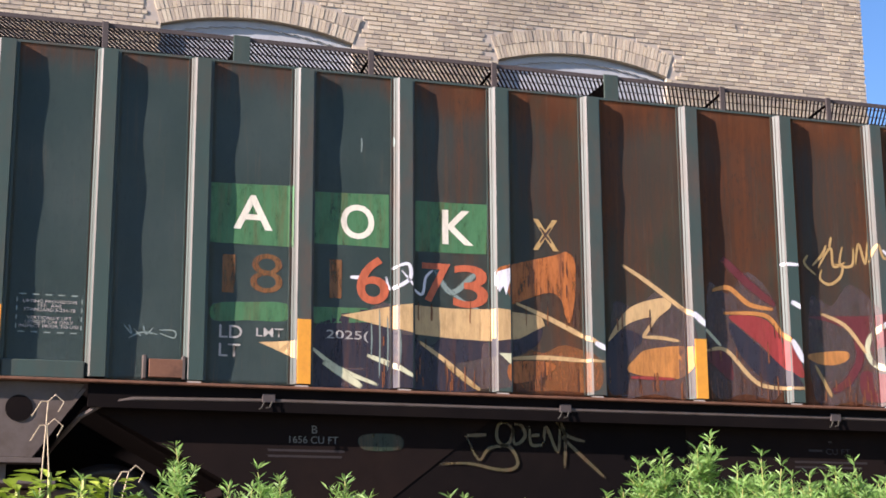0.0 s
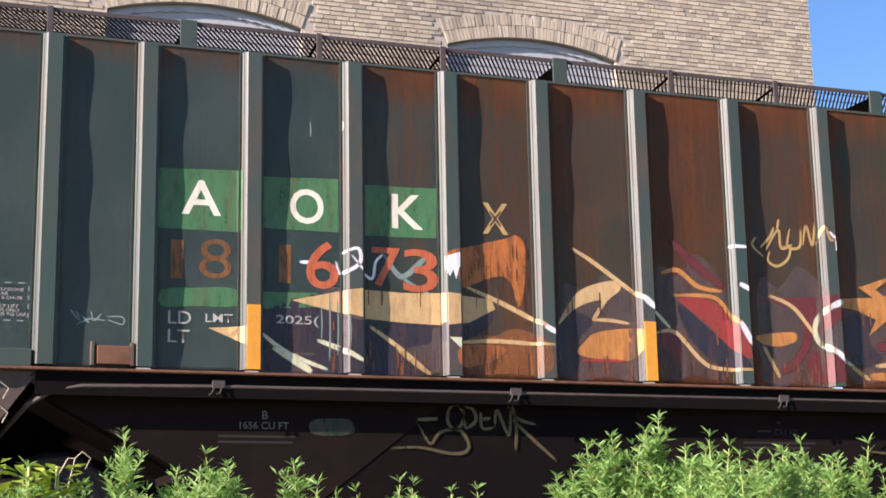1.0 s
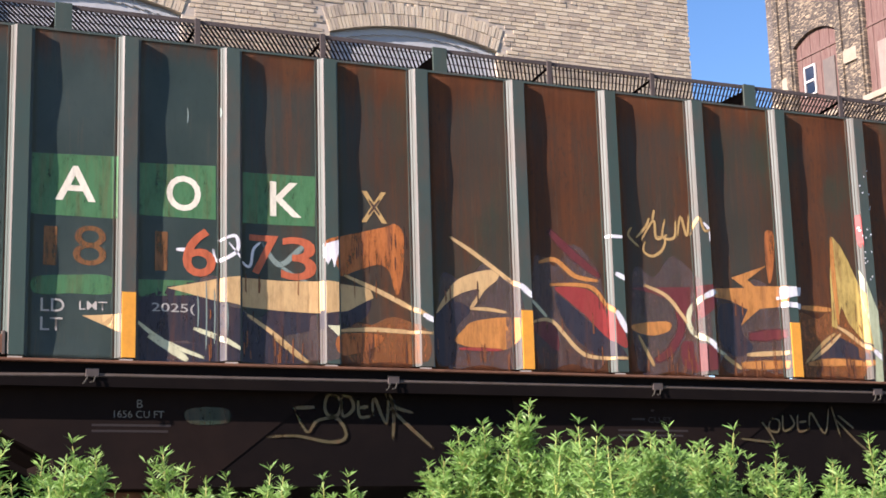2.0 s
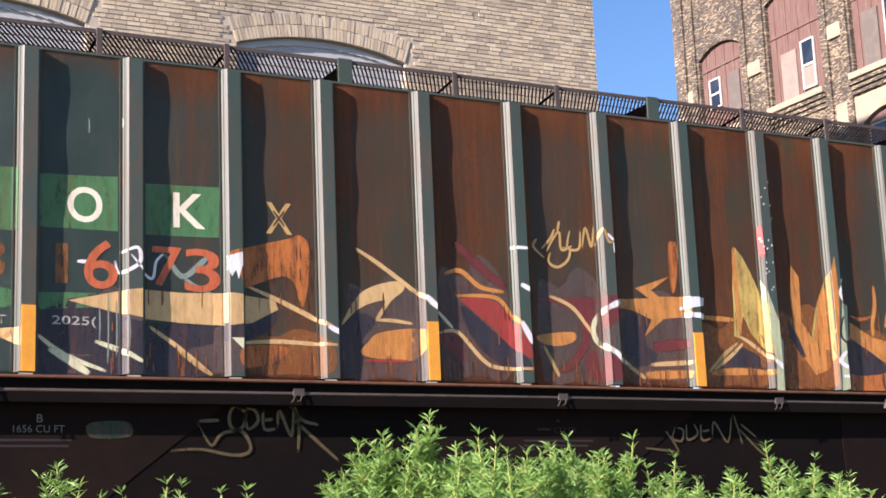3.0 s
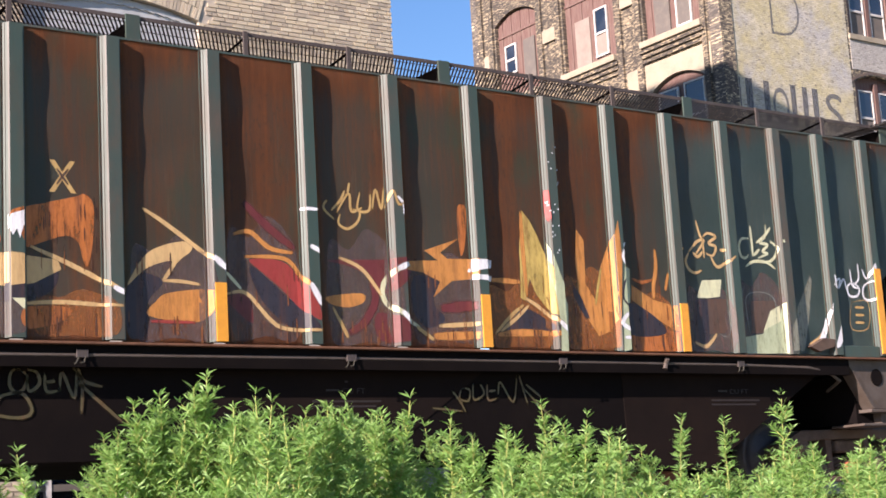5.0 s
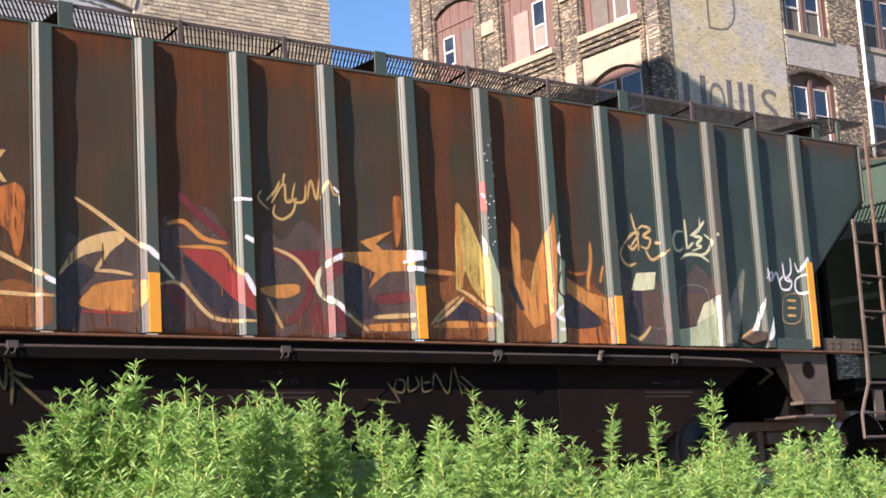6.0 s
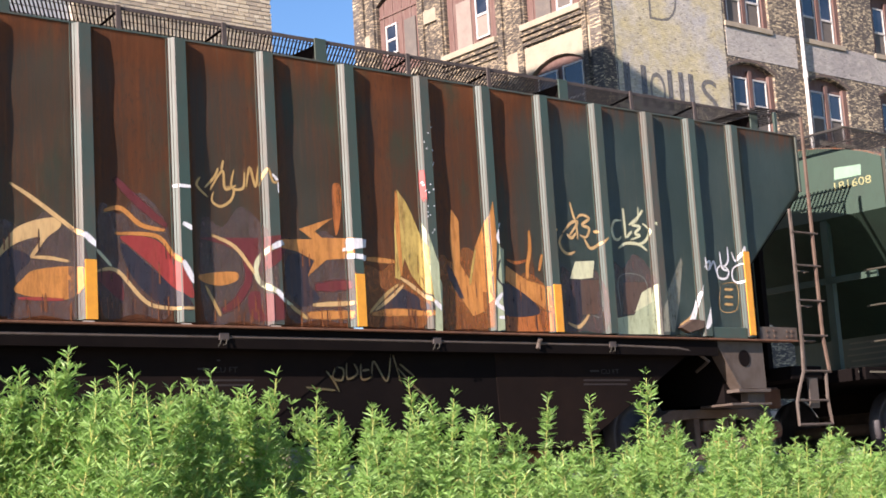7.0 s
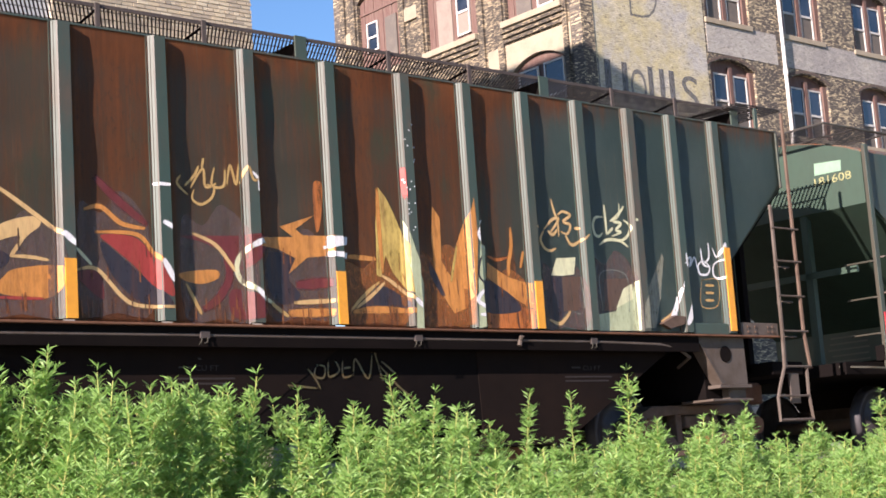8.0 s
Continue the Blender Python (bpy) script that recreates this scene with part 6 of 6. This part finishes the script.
line("faint", [(0.14, 1.65), (0.24, 1.70), (0.35, 1.69)], 0.012, 2)
line("faint", [(0.35, 1.72), (0.46, 1.72), (0.46, 1.67), (0.36, 1.70)], 0.012, 2)
# rust runs along the foot of the panels and through the paint
rng = random.Random(77)
for k in range(240):
    x = rng.uniform(1.9, 9.3)
    z = SILL + rng.choice((-0.01, 0.0, 0.02, 0.05, 0.1, 0.3, 0.5))
    if any(r - FACE - WEB - 0.03 < x < r + 0.02 for r in RIBS):
        continue
    line(rng.choice(("drip", "drip", "dark")), [(x, z), (x + rng.uniform(-0.004, 0.004), z + rng.uniform(0.02, 0.06)), (x + rng.uniform(-0.004, 0.004), z + rng.uniform(0.07, 0.18))], rng.uniform(0.005, 0.015), 5)
for k in range(16):
    x, z = rng.uniform(3.02, 3.5), rng.uniform(1.98, 2.3)
    line("dark", [(x, z), (x, z + 0.05), (x, z + rng.uniform(0.07, 0.16))], rng.uniform(0.004, 0.012), 5)
for k in range(26):
    x, z = rng.uniform(7.72, 7.9), rng.uniform(2.2, 3.3)
    line("white", [(x, z), (x + 0.012, z + rng.uniform(-0.01, 0.02))], 0.016, 4)
for x, z0, z1 in ((1.78, 3.1, 3.22), (2.02, 3.16, 3.24), (1.92, 1.45, 1.95), (1.98, 1.5, 1.9), (1.86, 1.6, 1.85), (2.06, 1.55, 1.8)):
    line("faint", [(x, z0), (x + 0.004, (z0 + z1) / 2), (x, z1)], 0.012, 3)
LETTER, NUMBER, AMBER = GRAFFITI["letter"], GRAFFITI["number"], GRAFFITI["amber"]
for text, x0, x1, z0, z1 in (("A", 0.85, 1.13, 2.47, 2.72), ("O", 1.63, 1.88, 2.45, 2.71), ("K", 2.4, 2.64, 2.46, 2.72), ("X", 3.11, 3.32, 2.46, 2.7)):
    letters(text, x0, x1, z0, z1, GRAFFITI["tan"] if text == "X" else LETTER, 2, weight=0.014)
for k in (-1, 1):
    line("brown", [(3.215 + k * 0.045, 2.52), (3.215, 2.58), (3.215 - k * 0.045, 2.64)], 0.018, 4)
for text, x0, x1, z0, z1 in (("1", 0.78, 0.87, 2.01, 2.28), ("8", 0.98, 1.21, 2.02, 2.3), ("1", 1.55, 1.64, 2.01, 2.29)):
    letters(text, x0, x1, z0, z1, AMBER, 2, weight=-0.005)
for text, x0, x1, z0, z1 in (("6", 1.75, 1.99, 1.98, 2.33), ("7", 2.24, 2.46, 2.02, 2.31), ("3", 2.48, 2.75, 1.99, 2.31)):
    letters(text, x0, x1, z0, z1, NUMBER, 3, weight=0.008)
for text, x0, x1, z0, z1 in (("LD", 0.77, 0.93, 1.69, 1.78), ("LMT", 1.03, 1.22, 1.71, 1.77), ("LT", 0.77, 0.92, 1.56, 1.65), ("2025(", 1.53, 1.84, 1.7, 1.78)):
    letters(text, x0, x1, z0, z1, STENCIL, 3, weight=0.005)
LIFT = ("LIFTING PROVISIONS", "PER  AAR", "STANDARD S-234-78", "", "VERTICALLY LIFT", "UPRIGHT CAR ONLY", "INSPECT PRIOR TO USE")
for k, text in enumerate(LIFT):
    half = 0.0098 * len(text)
    if text:
        letters(text, -0.375 - half, -0.375 + half, 1.868 - 0.028 * k, 1.89 - 0.028 * k, STENCIL, 2)
for k in range(5):
    for z in (1.67, 1.925):
        line("faint", [(-0.58 + 0.085 * k, z), (-0.53 + 0.085 * k, z)], 0.012, 2)
for k in range(4):
    for x in (-0.59, -0.165):
        line("faint", [(x, 1.69 + 0.06 * k), (x, 1.725 + 0.06 * k)], 0.012, 2)
letters("1656 CU FT", 1.3, 1.65, 0.985, 1.035, DIM, 1, 0.159)
letters("B", 1.46, 1.5, 1.055, 1.11, DIM, 1, 0.159)
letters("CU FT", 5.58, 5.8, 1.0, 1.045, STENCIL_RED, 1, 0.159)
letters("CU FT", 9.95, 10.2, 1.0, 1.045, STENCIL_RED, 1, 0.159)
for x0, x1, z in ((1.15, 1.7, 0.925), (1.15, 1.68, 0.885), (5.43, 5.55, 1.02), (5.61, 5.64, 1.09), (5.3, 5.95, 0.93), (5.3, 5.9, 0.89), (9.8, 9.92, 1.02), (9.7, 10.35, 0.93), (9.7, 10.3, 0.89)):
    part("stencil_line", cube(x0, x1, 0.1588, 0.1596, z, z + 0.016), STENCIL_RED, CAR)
letters("181608", 0.76, 1.3, 3.325, 3.425, DIMY, 1, 0.0, 0.005, CAR_B, turn=14.857)
# faded sign on the warehouse
for x0, x1 in ((45.98, 46.05), (46.37, 46.76), (47.44, 47.78), (49.1, 49.4), (49.83, 50.13), (50.46, 50.8)):
    part("faded_stroke", cube(x0, x1, BY - 0.03, BY - 0.021, 15.9, 17.7), FADED, WAREHOUSE)
letters("O", 47.95, 48.95, 15.9, 17.5, FADED, 1, BY - 0.022, 0.0, WAREHOUSE)
letters("S", 51.3, 52.4, 15.9, 17.6, FADED, 1, BY - 0.022, 0.0, WAREHOUSE)
letters("D", 48.3, 50.15, 19.9, 22.2, FADED, 1, BY - 0.022, -0.03, WAREHOUSE)
# unseen twin of the next car, added on the left to block low sun
copy_thing(CAR_B, pose(RIBS[0] + RIBS[-1] - FACE, WIDE, 0, 0, 0, 180))


# ---- bricks of the mill wall ----
def brick_box(verts, faces, x0, x1, z0, z1, front, back):
    n = len(verts)
    i = 0.004
    verts += [(x0, back, z0), (x1, back, z0), (x1, back, z1), (x0, back, z1), (x0 + i, front, z0 + i), (x1 - i, front, z0 + i), (x1 - i, front, z1 - i), (x0 + i, front, z1 - i)]
    faces += [(n + 4, n + 5, n + 6, n + 7), (n, n + 1, n + 5, n + 4), (n + 1, n + 2, n + 6, n + 5), (n + 2, n + 3, n + 7, n + 6), (n + 3, n, n + 4, n + 7)]


def blocked(x0, x1, z0, z1):
    """Whether a brick would lie in a window or its arch; gives what is left of it."""
    for a, b in ARCHES:
        if z1 > 2.6 and z0 < 5.0:
            continue
        half = (b - a) / 2
        r = (half * half + RISE * RISE) / (2 * RISE)
        c = (a + half, SPRING + RISE - r)
        if z0 > SPRING - 0.05:
            for x in (x0, (x0 + x1) / 2, x1):
                if math.hypot(x - c[0], z0 - c[1]) < r + RING and abs(math.atan2(x - c[0], z0 - c[1])) < math.asin(half / r) + 0.012:
                    return None
        elif x1 > a and x0 < b:
            if x0 < a - 0.03:
                return x0, a
            if x1 > b + 0.03:
                return b, x1
            return None
    return x0, x1


def mill_bricks():
    rng = random.Random(9)
    pitch, course = 0.215, 0.0735
    verts, faces, single = [], [], 0
    shared = bpy.data.meshes.new("brick")
    v, f = [], []
    brick_box(v, f, 0, 0.206, 0, 0.0645, -0.012, 0.03)
    shared.from_pydata(v, [], f)
    shared.materials.append(BRICK)
    for lo, hi, left in ((7.3, 11.6, -2.6), (-0.35, 1.9, 1.0)):
        for k in range(int(lo / course), int(hi / course)):
            z = k * course
            x = left + (0.1075 if k % 2 else 0)
            header = k % 6 == 0
            while x < EDGE_X - 0.02:
                w = (pitch / 2 if header else pitch) - 0.009 + rng.uniform(-0.014, 0.012)
                x1 = min(x + w + rng.uniform(-0.004, 0.003), EDGE_X)
                keep = blocked(x, x1, z, z + course)
                if keep and keep[1] - keep[0] > 0.03:
                    front = WALL_Y + rng.uniform(-0.003, 0.005)
                    if rng.random() < 0.03:
                        front += 0.006
                    if 10.5 < x < 13.4 and 8.3 < z < 9.55 and not header and single < 290:
                        ob = new("brick", shared)
                        ob.location = (x, front + 0.012, z + rng.uniform(-0.002, 0.002))
                        ob.parent = mill_wall
                        single += 1
                    else:
                        brick_box(verts, faces, keep[0], keep[1], z + rng.uniform(0, 0.004), z + course - 0.009, front, WALL_Y + 0.07)
                x += w + 0.009
    me = bpy.data.meshes.new("brickwork")
    me.from_pydata(verts, [], faces)
    me.materials.append(BRICK)
    ob = new("brickwork", me)
    ob.parent = mill_wall
    tagged(ob, kind="stuff")


def voussoirs():
    rng = random.Random(4)
    for a, b in ARCHES:
        half = (b - a) / 2
        r = (half * half + RISE * RISE) / (2 * RISE)
        c = (a + half, SPRING + RISE - r)
        ang = math.asin(half / r)
        n = 50
        for k in range(n):
            for r0, r1 in ((r, r + 0.2), (r + 0.208, r + RING)):
                if rng.random() < 0.5:
                    r0, r1 = (r0, r1 - rng.choice((0.0, 0.006)) if r0 == r else r1 + rng.uniform(-0.05, 0.03))
                t0, t1 = -ang + 2 * ang * (k + 0.06) / n, -ang + 2 * ang * (k + 0.94) / n
                pts = [(c[0] + q * math.sin(t), c[1] + q * math.cos(t)) for q, t in ((r0, t0), (r0, t1), (r1, t1), (r1, t0))]
                part("voussoir", prism(bmesh.new(), pts, WALL_Y - 0.003 + rng.uniform(-0.004, 0.006), WALL_Y + 0.1), BRICK, mill_wall)


mill_bricks()
voussoirs()


def motions():
    """Nothing in the place moves but the camera."""
    return None


motions()
